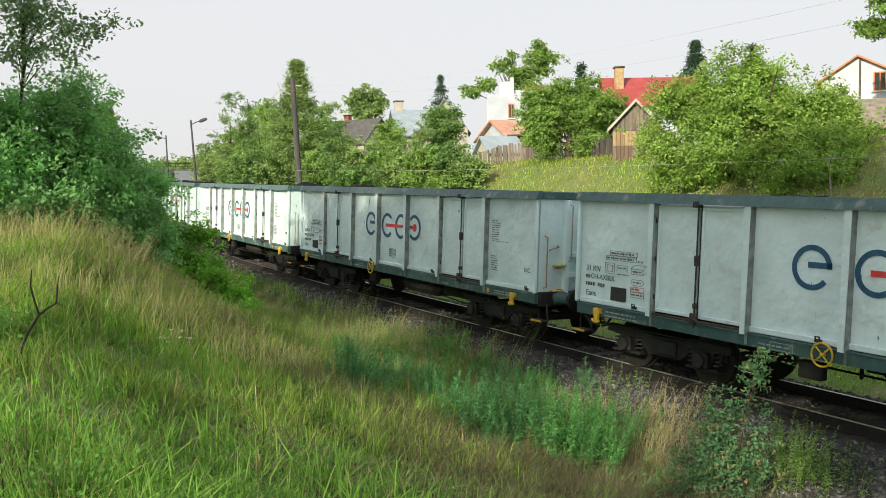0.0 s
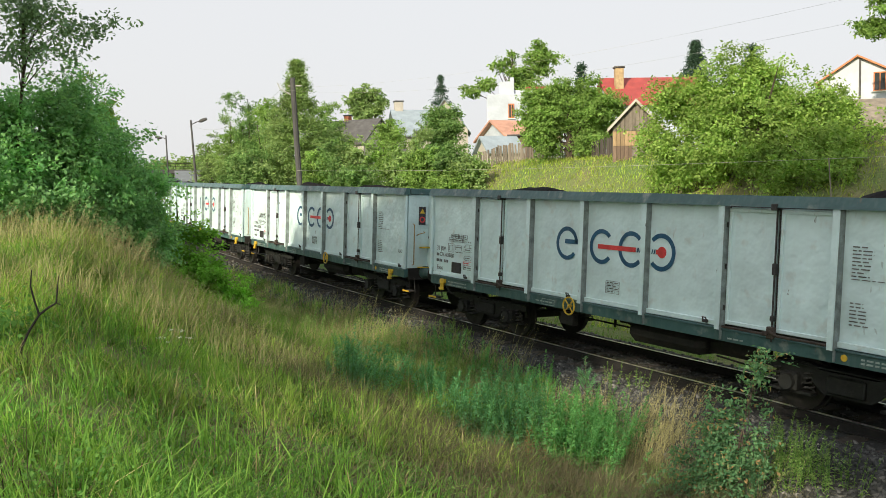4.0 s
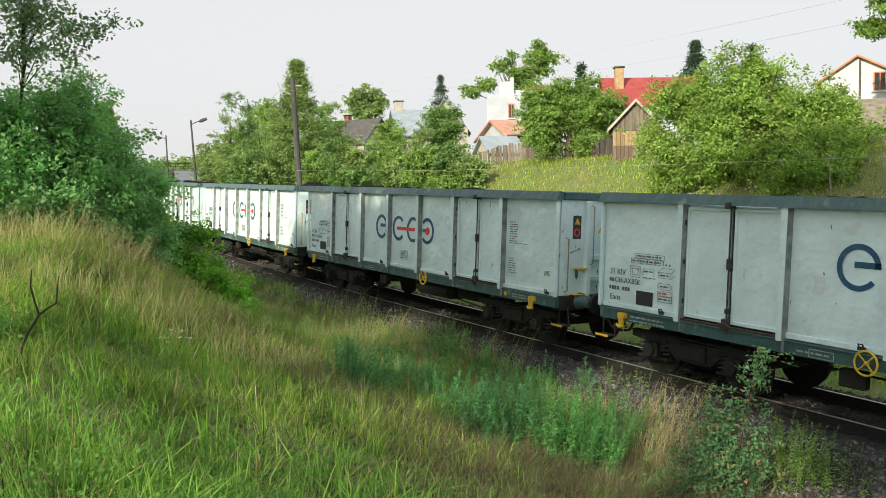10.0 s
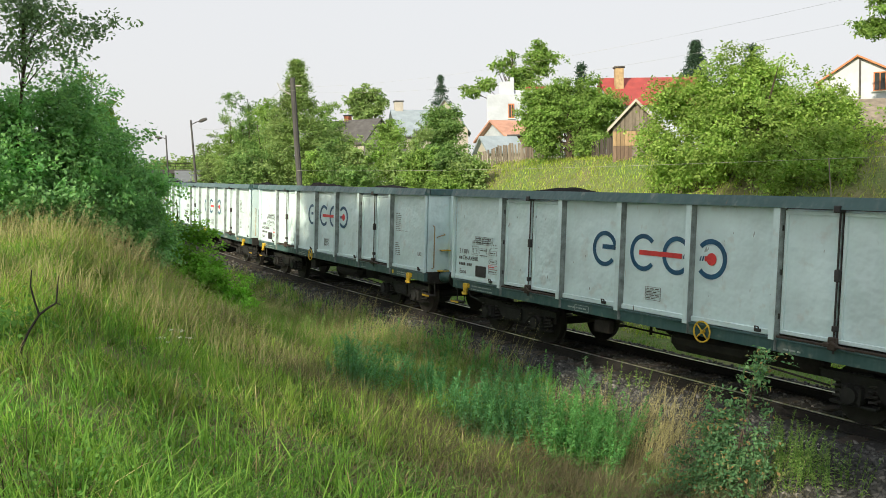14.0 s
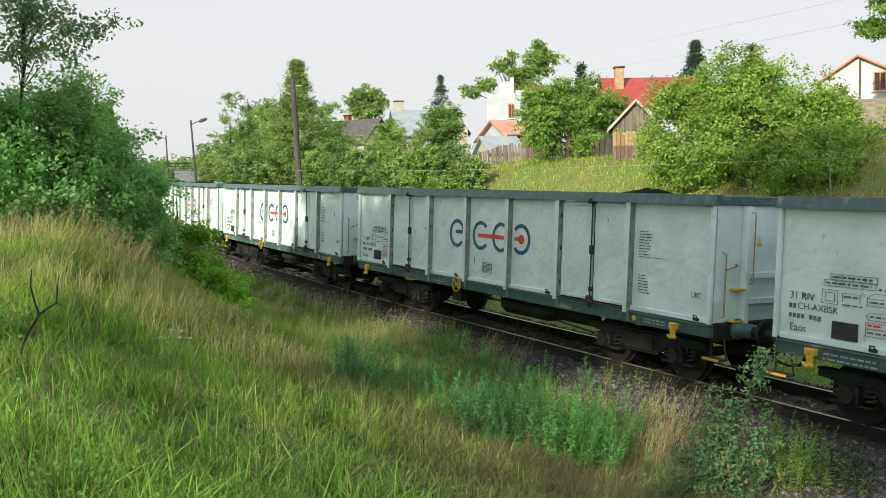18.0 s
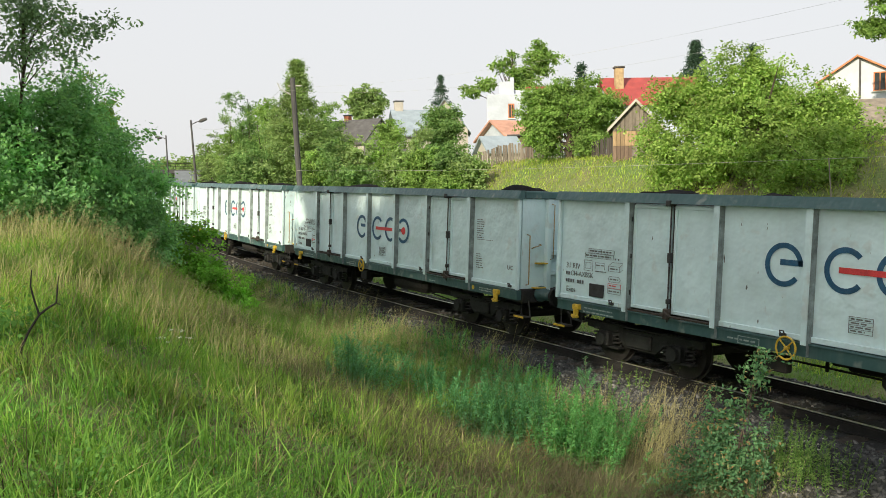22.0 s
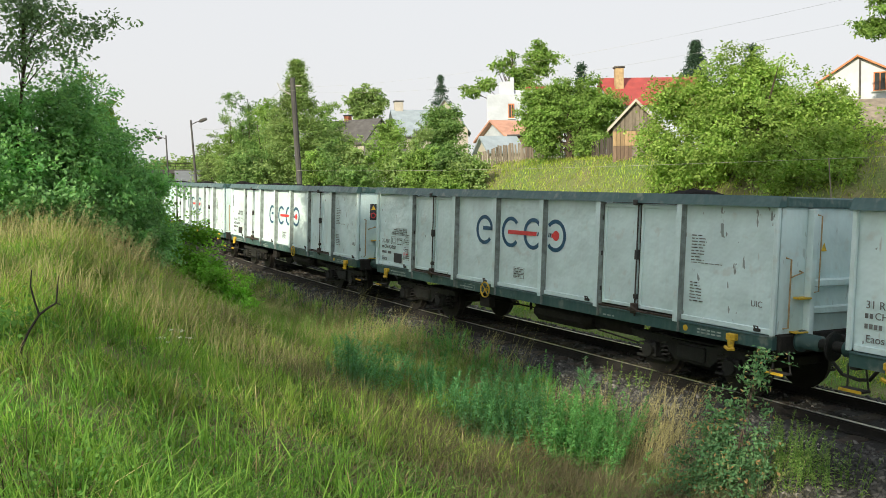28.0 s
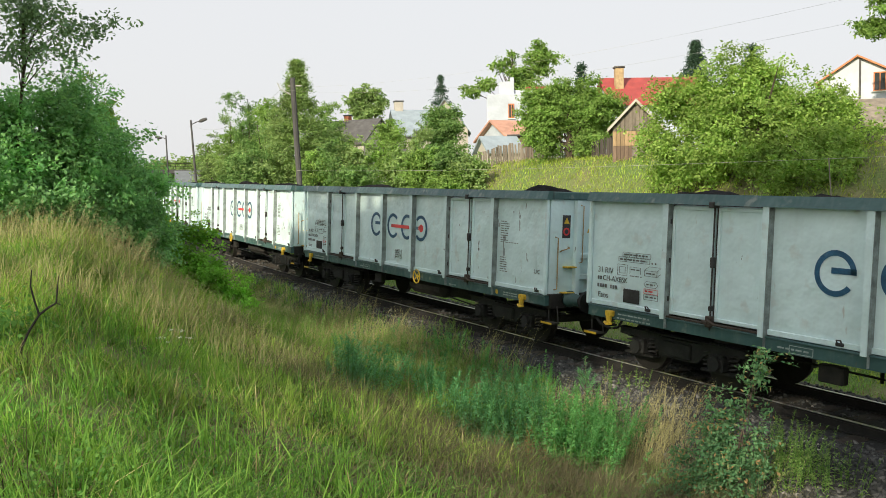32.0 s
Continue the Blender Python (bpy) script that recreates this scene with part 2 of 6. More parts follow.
# ---- mesh tools ----
class Shape:
    """Collects simple solids into one mesh."""

    def __init__(self):
        self.v, self.f = [], []

    def add(self, vs, fs):
        k = len(self.v)
        self.v += [tuple(p) for p in vs]
        self.f += [tuple(i + k for i in f) for f in fs]
        return self

    def box(self, x0, x1, y0, y1, z0, z1, c=0.0):
        if c <= 0:
            vs = [(x, y, z) for x in (x0, x1) for y in (y0, y1) for z in (z0, z1)]
            return self.add(vs, [(0, 1, 3, 2), (4, 6, 7, 5), (0, 4, 5, 1), (2, 3, 7, 6), (0, 2, 6, 4), (1, 5, 7, 3)])
        vs, at = [], {}
        X, Y, Z = (x0, x1), (y0, y1), (z0, z1)
        for i in (0, 1):
            for j in (0, 1):
                for k in (0, 1):
                    sx, sy, sz = c * (1 - 2 * i), c * (1 - 2 * j), c * (1 - 2 * k)
                    at[i, j, k] = len(vs)
                    vs += [(X[i], Y[j] + sy, Z[k] + sz), (X[i] + sx, Y[j], Z[k] + sz), (X[i] + sx, Y[j] + sy, Z[k])]
        fs = []
        for a in (0, 1):
            q = [at[a, j, k] for j, k in ((0, 0), (0, 1), (1, 1), (1, 0))]
            fs.append(q if a == 0 else q[::-1])
            q = [at[j, a, k] + 1 for j, k in ((0, 0), (1, 0), (1, 1), (0, 1))]
            fs.append(q if a == 0 else q[::-1])
            q = [at[j, k, a] + 2 for j, k in ((0, 0), (0, 1), (1, 1), (1, 0))]
            fs.append(q if a == 0 else q[::-1])
        for p in (0, 1):
            for q in (0, 1):
                fs.append((at[0, p, q] + 1, at[1, p, q] + 1, at[1, p, q] + 2, at[0, p, q] + 2))
                fs.append((at[p, 0, q], at[p, 1, q], at[p, 1, q] + 2, at[p, 0, q] + 2))
                fs.append((at[p, q, 0], at[p, q, 1], at[p, q, 1] + 1, at[p, q, 0] + 1))
        for k in at.values():
            fs.append((k, k + 1, k + 2))
        return self.add(vs, fs)

    def tube(self, points, radii, n=8, caps=True):
        points = [Vector(p) for p in points]
        if not hasattr(radii, "__len__"):
            radii = [radii] * len(points)
        rings = []
        side = None
        for i, p in enumerate(points):
            d = (points[min(i + 1, len(points) - 1)] - points[max(i - 1, 0)]).normalized()
            if side is None or abs(side.dot(d)) > 0.95:
                side = d.orthogonal().normalized()
            side = (side - d * side.dot(d)).normalized()
            up = d.cross(side)
            rings.append([p + (side * math.cos(a) + up * math.sin(a)) * radii[i] for a in (2 * math.pi * k / n for k in range(n))])
        vs = [q for r in rings for q in r]
        fs = [(i * n + k, i * n + (k + 1) % n, (i + 1) * n + (k + 1) % n, (i + 1) * n + k) for i in range(len(points) - 1) for k in range(n)]
        if caps:
            fs += [tuple(range(n))[::-1], tuple((len(points) - 1) * n + k for k in range(n))]
        return self.add(vs, fs)

    def prism(self, outline, y0, y1):
        """Outline in x, z, drawn out along y."""
        n = len(outline)
        vs = [(x, y, z) for y in (y0, y1) for x, z in outline]
        fs = [tuple(range(n)), tuple(range(2 * n - 1, n - 1, -1))] + [(i, i + n, (i + 1) % n + n, (i + 1) % n) for i in range(n)]
        return self.add(vs, fs)

    def ring(self, cx, cz, r0, r1, a0, a1, y0, y1, n=40):
        """A flat band bent round (cx, cz) from angle a0 to a1, in degrees."""
        vs, fs = [], []
        for i in range(n + 1):
            a = radians(a0 + (a1 - a0) * i / n)
            for r in (r0, r1):
                for y in (y0, y1):
                    vs.append((cx + r * math.cos(a), y, cz + r * math.sin(a)))
        for i in range(n):
            k = 4 * i
            fs += [(k, k + 2, k + 6, k + 4), (k + 1, k + 5, k + 7, k + 3), (k, k + 4, k + 5, k + 1), (k + 2, k + 3, k + 7, k + 6)]
        fs += [(0, 1, 3, 2), (4 * n, 4 * n + 2, 4 * n + 3, 4 * n + 1)]
        return self.add(vs, fs)

    def mesh(self, name, smooth=False):
        me = bpy.data.meshes.new(name)
        me.from_pydata(self.v, [], self.f)
        bm = bmesh.new()
        bm.from_mesh(me)
        bmesh.ops.recalc_face_normals(bm, faces=bm.faces)
        bm.to_mesh(me)
        bm.free()
        if smooth:
            me.polygons.foreach_set("use_smooth", [True] * len(me.polygons))
        return me


def part(name, shape, material, parent, label="", smooth=False):
    me = shape.mesh(name, smooth) if isinstance(shape, Shape) else shape
    kind = "stuff" if name in ("stencil_line", "sill_stencil") else ""
    if not me.materials:
        me.materials.append(material)
    ob = new(name, me)
    ob.parent = parent
    return tagged(ob, label, kind=kind)


def thing(name, label, category, at=(0, 0, 0), turn=0.0, group="", kind=""):
    ob = new(name)
    ob.empty_display_size = 0.3
    ob.matrix_basis = pose(*at, 0, 0, turn)
    return tagged(ob, label, category, group, kind)


def quick_mesh(name, verts, faces_flat, sizes, material):
    """A mesh from numpy arrays: vertices, loops in one row, corners per face."""
    me = bpy.data.meshes.new(name)
    me.vertices.add(len(verts))
    me.vertices.foreach_set("co", np.ascontiguousarray(verts, dtype=np.float32).ravel())
    me.loops.add(len(faces_flat))
    me.loops.foreach_set("vertex_index", np.ascontiguousarray(faces_flat, dtype=np.int32))
    me.polygons.add(len(sizes))
    starts = np.concatenate([[0], np.cumsum(sizes)[:-1]]).astype(np.int32)
    me.polygons.foreach_set("loop_start", starts)
    me.update(calc_edges=True)
    me.materials.append(material)
    return me


# ---- the lie of the land ----
BEND_FROM, BEND, GRADE, CANT = -15.485, 0.00285, 0.02105, 0.03824


def track(s):
    """The track's middle at s metres along it: x, y, z and the way it has turned."""
    d = max(0.0, BEND_FROM - s)
    a = d * BEND
    z = -GRADE * max(s, -170.0)
    if d == 0:
        return s, 0.0, z, 0.0
    return BEND_FROM - math.sin(a) / BEND, (1 - math.cos(a)) / BEND, z, a


def on_track(s, y=0.0, z=0.0):
    x, ty, tz, a = track(s)
    y2, z2 = y * math.cos(CANT) + z * math.sin(CANT), -y * math.sin(CANT) + z * math.cos(CANT)
    return Vector((x + y2 * math.sin(a), ty + y2 * math.cos(a), tz + z2))


def smooth(v, a, b):
    t = np.clip((v - a) / (b - a), 0, 1)
    return t * t * (3 - 2 * t)


def land(x, y):
    """Height of the ground at x, y (arrays)."""
    x, y = np.asarray(x, float), np.asarray(y, float)
    d = np.clip(BEND_FROM - x, 0, 250)
    ty = d * d * BEND / 2 * (1 + (d * BEND) ** 2 / 4)
    yr = y - ty
    base = -GRADE * np.clip(x, -170, 60)
    a = np.abs(yr)
    bed = -0.27 - 0.38 * smooth(a, 1.75, 3.0)
    near = np.clip((-yr - 2.9) / (8.4 - 1.3 * smooth(-x, 8, 17)), 0, 1) ** 1.5
    crest = 2.45 + 0.95 * smooth(-x, 5, 17) + 0.3 * smooth(-x, 17, 40)
    far = smooth(yr, 4.3, 14.0)
    top = 5.3 - base * 0.6 - 1.9 * smooth(-x, 38, 62) + 0.055 * np.clip(yr - 14, 0, 60) * smooth(-x, -20, 60)
    bumps = 0.05 * np.sin(x * 0.9 + 1.3 * np.sin(y * 0.7)) * np.sin(y * 1.1 + 0.8) + 0.025 * np.sin(x * 2.3 + y * 1.7)
    return base + bed + near * crest + far * top + bumps * smooth(a, 3.2, 4.5)


# ---- ground and track ----
def make_ground():
    def steps(near, far, fine, grow):
        v, s = [0.0], fine
        while v[-1] < far:
            if v[-1] > near:
                s *= grow
            v.append(v[-1] + s)
        return v
    xs = np.array([-v for v in steps(60, 3200, 0.55, 1.16)[::-1]] + steps(12, 3200, 0.55, 1.25)[1:])
    ys = np.array([-v for v in steps(26, 3200, 0.4, 1.25)[::-1]] + steps(24, 3200, 0.4, 1.2)[1:])
    gx, gy = np.meshgrid(xs, ys, indexing="ij")
    gz = land(gx, gy)
    nx, ny = gx.shape
    idx = np.arange(nx * ny).reshape(nx, ny)
    quads = np.stack([idx[:-1, :-1], idx[1:, :-1], idx[1:, 1:], idx[:-1, 1:]], -1).reshape(-1, 4)
    me = quick_mesh("ground", np.stack([gx, gy, gz], -1).reshape(-1, 3), quads.ravel(), np.full(len(quads), 4), M_GROUND)
    me.polygons.foreach_set("use_smooth", [True] * len(me.polygons))
    return tagged(new("ground", me), "grassy railway cutting with weedy slopes and soil", "ground", kind="structure")


make_ground()
STATIONS = [-190 + 2.0 * i for i in range(126)]


def strip(profile, stations):
    """A profile of (y, z) drawn along the track."""
    s = Shape()
    n = len(profile)
    vs = [on_track(t, y, z) for t in stations for y, z in profile]
    fs = [(i * n + k, i * n + (k + 1) % n, (i + 1) * n + (k + 1) % n, (i + 1) * n + k) for i in range(len(stations) - 1) for k in range(n)]
    return s.add(vs, fs)


bed = thing("track_bed", "dark stone ballast bed under the railway track", "ballast", kind="structure")
part("bed", strip([(-2.9, -0.72), (-1.75, -0.19), (1.75, -0.19), (2.6, -0.55), (3.1, -0.9)], STATIONS), M_BED, bed)
railway = thing("railway_track", "single railway track with worn steel rails on sleepers", "track", kind="structure")
for side in (-1, 1):
    c = side * 0.7525
    r = part("rail", strip([(c - 0.075, -0.172), (c - 0.075, -0.155), (c - 0.01, -0.14), (c - 0.01, -0.045), (c - 0.036, -0.035), (c - 0.036, -0.004), (c + 0.036, -0.004), (c + 0.036, -0.035), (c + 0.01, -0.045), (c + 0.01, -0.14), (c + 0.075, -0.155), (c + 0.075, -0.172)], STATIONS), M_RAIL, railway)
    part("rail_head", strip([(c - 0.035, -0.004), (c - 0.03, 0.001), (c + 0.03, 0.001), (c + 0.035, -0.004)], STATIONS), M_RAILTOP, r, "bright polished running surface")

# ---- the wagons ----
LONG, PITCH_M = 12.80, 14.04
POSTS = (1.915, 3.925, 5.59, 7.228, 8.92, 10.905)
FRONT = -1.375


def dented(x0, x1, z0, z1, y, seed, thick=0.02):
    """A sheet of plate that is slightly buckled."""
    s = Shape()
    nx, nz = max(4, int((x1 - x0) / 0.2)), 9
    rnd = random.Random(seed)
    ph = [rnd.uniform(0, 6) for _ in range(6)]
    for k in (0, 1):
        vs = []
        for i in range(nx + 1):
            for j in range(nz + 1):
                u, v = i / nx, j / nz
                edge = min(1.0, 5 * min(u, 1 - u)) * min(1.0, 5 * min(v, 1 - v))
                b = 0.004 * edge * (1.1 + math.sin(5 * u + ph[0]) * math.sin(4 * v + ph[1]) + 0.6 * math.sin(11 * u + ph[2]) * math.sin(9 * v + ph[3]) + 0.5 * noise.noise((u * 6 + seed, v * 6, 1.0)))
                vs.append((x0 + (x1 - x0) * u, y + b + k * thick, z0 + (z1 - z0) * v))
        n = nz + 1
        s.add(vs, [(i * n + j, (i + 1) * n + j, (i + 1) * n + j + 1, i * n + j + 1) for i in range(nx) for j in range(nz)])
    return s


def bars(s, x0, x1, z0, z1, rows, seed, y=FRONT - 0.010, ragged=0.4):
    """Lines of writing too small to read."""
    rnd = random.Random(seed)
    step = (z1 - z0) / rows
    for i in range(rows):
        z = z1 - (i + 0.5) * step
        x, end = x0, x0 + (x1 - x0) * rnd.uniform(1 - ragged, 1)
        while x < end:
            w = min(rnd.uniform(0.04, 0.13), end - x)
            s.box(x, x + w, y, y + 0.006, z - step * 0.2, z + step * 0.2)
            x += w + 0.03
    return s


def outline(s, x0, x1, z0, z1, w=0.006, y=FRONT - 0.010):
    s.box(x0, x1, y, y + 0.006, z0, z0 + w).box(x0, x1, y, y + 0.006, z1 - w, z1)
    s.box(x0, x0 + w, y, y + 0.006, z0, z1).box(x1 - w, x1, y, y + 0.006, z0, z1)
    return s


def lettering(words, x, z, size, parent, material=None, y=FRONT - 0.009):
    """Flat lettering on the near side."""
    cu = bpy.data.curves.new("lettering", "FONT")
    cu.body, cu.size, cu.extrude = words, size, 0.002
    tmp = bpy.data.objects.new("lettering", cu)
    me = bpy.data.meshes.new_from_object(tmp)
    bpy.data.objects.remove(tmp)
    bpy.data.curves.remove(cu)
    me.transform(pose(x, y, z, 90, 0, 0))
    me.materials.clear()
    return part("lettering", me, material or M_INK, parent)


def make_bogie(parent, cx):
    bogie = part("bogie", Shape().box(-0.25, 0.25, -0.85, 0.85, 0.5, 0.72, 0.03).box(-1.25, -1.12, -0.9, 0.9, 0.45, 0.6, 0.02).box(1.12, 1.25, -0.9, 0.9, 0.45, 0.6, 0.02).tube([(0, 0, 0.7), (0, 0, 0.9)], 0.25, 12), M_UNDER, parent, "grimy black two-axle bogie")
    bogie.matrix_basis = pose(cx, 0, 0)
    frame_line = [(-1.45, 0.62), (-1.45, 0.74), (-0.62, 0.78), (-0.45, 0.70), (0.45, 0.70), (0.62, 0.78), (1.45, 0.74), (1.45, 0.62), (1.12, 0.60), (1.06, 0.42), (0.74, 0.42), (0.60, 0.55), (0.38, 0.36), (-0.38, 0.36), (-0.60, 0.55), (-0.74, 0.42), (-1.06, 0.42), (-1.12, 0.60)]
    for side in (-1, 1):
        y = side * 1.0
        part("side_frame", Shape().prism(frame_line, y - 0.035, y + 0.035).box(-1.45, 1.45, y - 0.08, y + 0.08, 0.73, 0.755, 0.005).box(-0.30, 0.30, y - 0.09, y + 0.09, 0.40, 0.66, 0.02), M_BOGIE, bogie)
        for wx in (-0.9, 0.9):
            box = part("axle_box", Shape().box(wx - 0.15, wx + 0.15, y + side * 0.02 - 0.13, y + side * 0.02 + 0.13, 0.32, 0.60, 0.03).tube([(wx, y + side * 0.1, 0.46), (wx, y + side * 0.2, 0.46)], [0.14, 0.12], 14).box(wx - 0.36, wx + 0.36, y - 0.09, y + 0.09, 0.29, 0.335, 0.01), M_BOGIE, bogie)
            for sx in (-0.27, 0.27):
                sp = Shape()
                sp.tube([(wx + sx + 0.08 * math.cos(k * 1.1), y + 0.08 * math.sin(k * 1.1), 0.35 + 0.0125 * k) for k in range(25)], 0.019, 3)
                part("spring", sp, M_SPRING, bogie)
    sets = []
    for wx in (-0.9, 0.9):
        w = Shape().tube([(0, -0.98, 0), (0, 0.98, 0)], 0.075, 12)
        for side in (-1, 1):
            y = side * 0.7525
            w.tube([(0, y - side * 0.07, 0), (0, y - side * 0.045, 0), (0, y - side * 0.04, 0), (0, y + side * 0.065, 0)], [0.49, 0.49, 0.462, 0.456], 24)
            w.tube([(0, y + side * 0.065, 0), (0, y + side * 0.10, 0)], [0.15, 0.12], 16)
            w.tube([(0.30, y + side * 0.06, 0), (0.30, y + side * 0.075, 0)], 0.035, 8)
        ob = part("wheelset", w, M_WHEEL, bogie, "bright-rimmed steel wheels on one axle")
        ob.matrix_basis = pose(wx, 0, 0.46)
        sets.append(ob)
    return bogie, sets


def make_wagon():
    w = thing("open_goods_wagon", "dirty white open goods wagon with dark green frame and top", "wagon", group="wagons of the train")
    h = LONG / 2
    X = lambda v: v - h
    # floor, sills and end beams
    part("floor", Shape().box(-h + 0.02, h - 0.02, -1.36, 1.36, 1.14, 1.2), M_UNDER, w)
    for side in (-1, 1):
        y = side * 1.39
        sill = Shape().prism([(-h, 0.925), (-h, 1.13), (h, 1.13), (h, 0.925)], y - 0.05, y + 0.05)
        sill.box(-h, h, y - 0.075, y + 0.075, 1.10, 1.125, 0.006)
        part("side_sill", sill, M_GREEN, w, "dark green-grey side sill with scuffed paint")
    part("centre_beam", Shape().box(-h + 0.1, h - 0.1, -0.28, -0.18, 0.88, 1.14).box(-h + 0.1, h - 0.1, 0.18, 0.28, 0.88, 1.14).box(-1.3, 1.3, -0.9, 0.9, 0.95, 1.12), M_UNDER, w)
    for e in (-1, 1):
        part("end_beam", Shape().box(e * h - 0.06, e * h + 0.06, -1.34, 1.34, 0.86, 1.15, 0.015), M_UNDER, w)
        for side in (-1, 1):
            by, x0 = side * 0.875, e * (h + 0.06)
            b = part("buffer", Shape().tube([(x0, by, 1.05), (x0 + e * 0.05, by, 1.05), (x0 + e * 0.06, by, 1.05), (x0 + e * 0.36, by, 1.05)], [0.17, 0.17, 0.125, 0.12], 16), M_GREEN, w, "greasy dark green sprung buffer", True)
            part("buffer_head", Shape().tube([(x0 + e * 0.36, by, 1.05), (x0 + e * 0.54, by, 1.05), (x0 + e * 0.55, by, 1.05), (x0 + e * 0.585, by, 1.05)], [0.085, 0.085, 0.22, 0.2], 20), M_BOGIE, b)
        part("coupling", Shape().box(e * h + (0 if e > 0 else -0.45), e * h + (0.45 if e > 0 else 0), -0.05, 0.05, 0.98, 1.10, 0.02).tube([(e * (h + 0.40), 0.07, 1.02), (e * (h + 0.5), 0.07, 0.8), (e * (h + 0.62), 0, 0.72), (e * (h + 0.5), -0.07, 0.8), (e * (h + 0.40), -0.07, 1.02)], 0.025, 6), M_BOGIE, w)
        part("brake_hose", Shape().tube([(e * h, -0.35, 0.95), (e * (h + 0.2), -0.35, 0.78), (e * (h + 0.4), -0.3, 0.55), (e * (h + 0.62), -0.22, 0.5)], 0.028, 8), M_RUBBER, w)
        # corner step
        st = part("corner_step", Shape().box(e * h - 0.18, e * h + 0.18, -1.38, -1.18, 0.565, 0.595, 0.006).tube([(e * h - 0.16, -1.2, 0.58), (e * h - 0.16, -1.2, 0.92)], 0.014, 6).tube([(e * h + 0.16, -1.2, 0.58), (e * h + 0.1, -1.2, 0.92)], 0.014, 6), M_RUBBER, w)
        part("step_edge", Shape().box(e * h - 0.17, e * h + 0.17, -1.392, -1.382, 0.56, 0.60), M_YELLOW, st, "yellow painted step edge")
        # end wall
        ew = part("end_wall", Shape().box(e * h - 0.04, e * h + 0.0, -1.36, 1.36, 1.16, 3.06), M_CHIPPED, w, "chipped white end wall")
        for side in (-1, 1):
            part("end_post", Shape().box(e * h + (0.002 if e > 0 else -0.12), e * h + (0.12 if e > 0 else -0.002), side * 0.72 - 0.06, side * 0.72 + 0.06, 1.0, 3.04, 0.012), M_WHITE, ew)
        for z in (1.5, 1.92):
            part("end_rib", Shape().prism([(e * h + e * 0.001, z - 0.08), (e * h + e * 0.08, z - 0.05), (e * h + e * 0.08, z + 0.03), (e * h + e * 0.001, z + 0.05)], -0.655, 0.655), M_WHITE, ew)
        hx = e * (h + 0.06)
        part("grab_rail", Shape().tube([(e * h, -1.22, 2.3), (hx + e * 0.03, -1.22, 2.28), (hx + e * 0.03, -1.22, 1.26), (e * h, -1.22, 1.24)], 0.014, 6), M_GRAB, ew, "faded yellow vertical grab rail")
        part("grab_rail", Shape().tube([(e * (h + 0.12), -0.70, 2.95), (hx + e * 0.11, -0.66, 2.93), (hx + e * 0.11, -0.66, 1.8), (e * (h + 0.12), -0.70, 1.78)], 0.011, 6), M_GRAB, ew)
        part("hand_hook", Shape().tube([(e * h, -1.1, 2.0), (hx, -1.1, 2.03), (hx, -0.9, 2.08), (e * h, -0.9, 2.1)], 0.012, 6), M_GRAB, ew)
        part("end_step", Shape().box(e * h + (0.0 if e > 0 else -0.14), e * h + (0.14 if e > 0 else 0.0), -1.02, -0.76, 1.68, 1.71, 0.005), M_YELLOW, ew, "worn yellow foot step")
        part("end_step", Shape().box(e * h + (0.0 if e > 0 else -0.14), e * h + (0.14 if e > 0 else 0.0), -1.08, -0.80, 1.17, 1.195, 0.005), M_YELLOW, ew, "worn yellow foot step")
        tri = Shape().prism([(-0.07, -0.06), (0.07, -0.06), (0, 0.07)], -0.002, 0.002)
        tri.v = [(e * (h + 0.006) + 0.0 + y, -0.35 + x, 2.45 + z) for x, y, z in tri.v]
        part("warning_mark", tri, M_YELLOW, ew, "yellow triangular warning mark")
        # top rail of the end
        part("end_top_rail", Shape().box(e * h - 0.08, e * h + 0.07, -1.34, 1.34, 3.05, 3.21, 0.02), M_GREEN, w)
    # side walls
    edges = [0.0, *POSTS, LONG]
    for side in (-1, 1):
        flip = 1 if side < 0 else -1
        for k in range(7):
            a, b = X(edges[k]) + 0.05, X(edges[k + 1]) - 0.05
            if k in (1, 5):
                continue
            s = dented(a - 0.05, b + 0.05, 1.15, 3.06, FRONT, k * 7 + side)
            if side > 0:
                s.v = [(x, -y, z) for x, y, z in s.v]
            pn = part("side_panel", s, M_CHIPPED if k == 6 else M_WHITE, w, "", True)
            ledge = Shape().box(a - 0.02, b + 0.02, FRONT - 0.035, FRONT + 0.02, 1.14, 1.225, 0.008)
            if side > 0:
                ledge.v = [(x, -y, z) for x, y, z in ledge.v]
            part("ledge", ledge, M_WHITE, pn)
            if side < 0 and k != 3:
                rx = b - 0.35 if k in (2, 0) else b - 0.25
                part("lashing_ring", Shape().box(rx - 0.06, rx + 0.06, FRONT - 0.07, FRONT - 0.03, 1.165, 1.215, 0.01).tube([(rx - 0.03, FRONT - 0.06, 1.20), (rx - 0.035, FRONT - 0.08, 1.25), (rx + 0.03, FRONT - 0.08, 1.25), (rx + 0.035, FRONT - 0.06, 1.20)], 0.012, 6), M_RUBBER, pn)
        for p in POSTS:
            s = Shape().prism([(X(p) - 0.045, 1.10), (X(p) - 0.055, 3.05), (X(p) + 0.055, 3.05), (X(p) + 0.045, 1.10)], -1.505, FRONT + 0.01)
            if side > 0:
                s.v = [(x, -y, z) for x, y, z in s.v]
            post = part("side_post", s, M_WHITE, w)
            # each post's +x side gets its own grey, darker than the white face
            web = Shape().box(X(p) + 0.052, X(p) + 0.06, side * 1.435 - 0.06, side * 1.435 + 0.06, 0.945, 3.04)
            part("post_web", web, M_POST_SIDE, post, "darker grey side of the post")
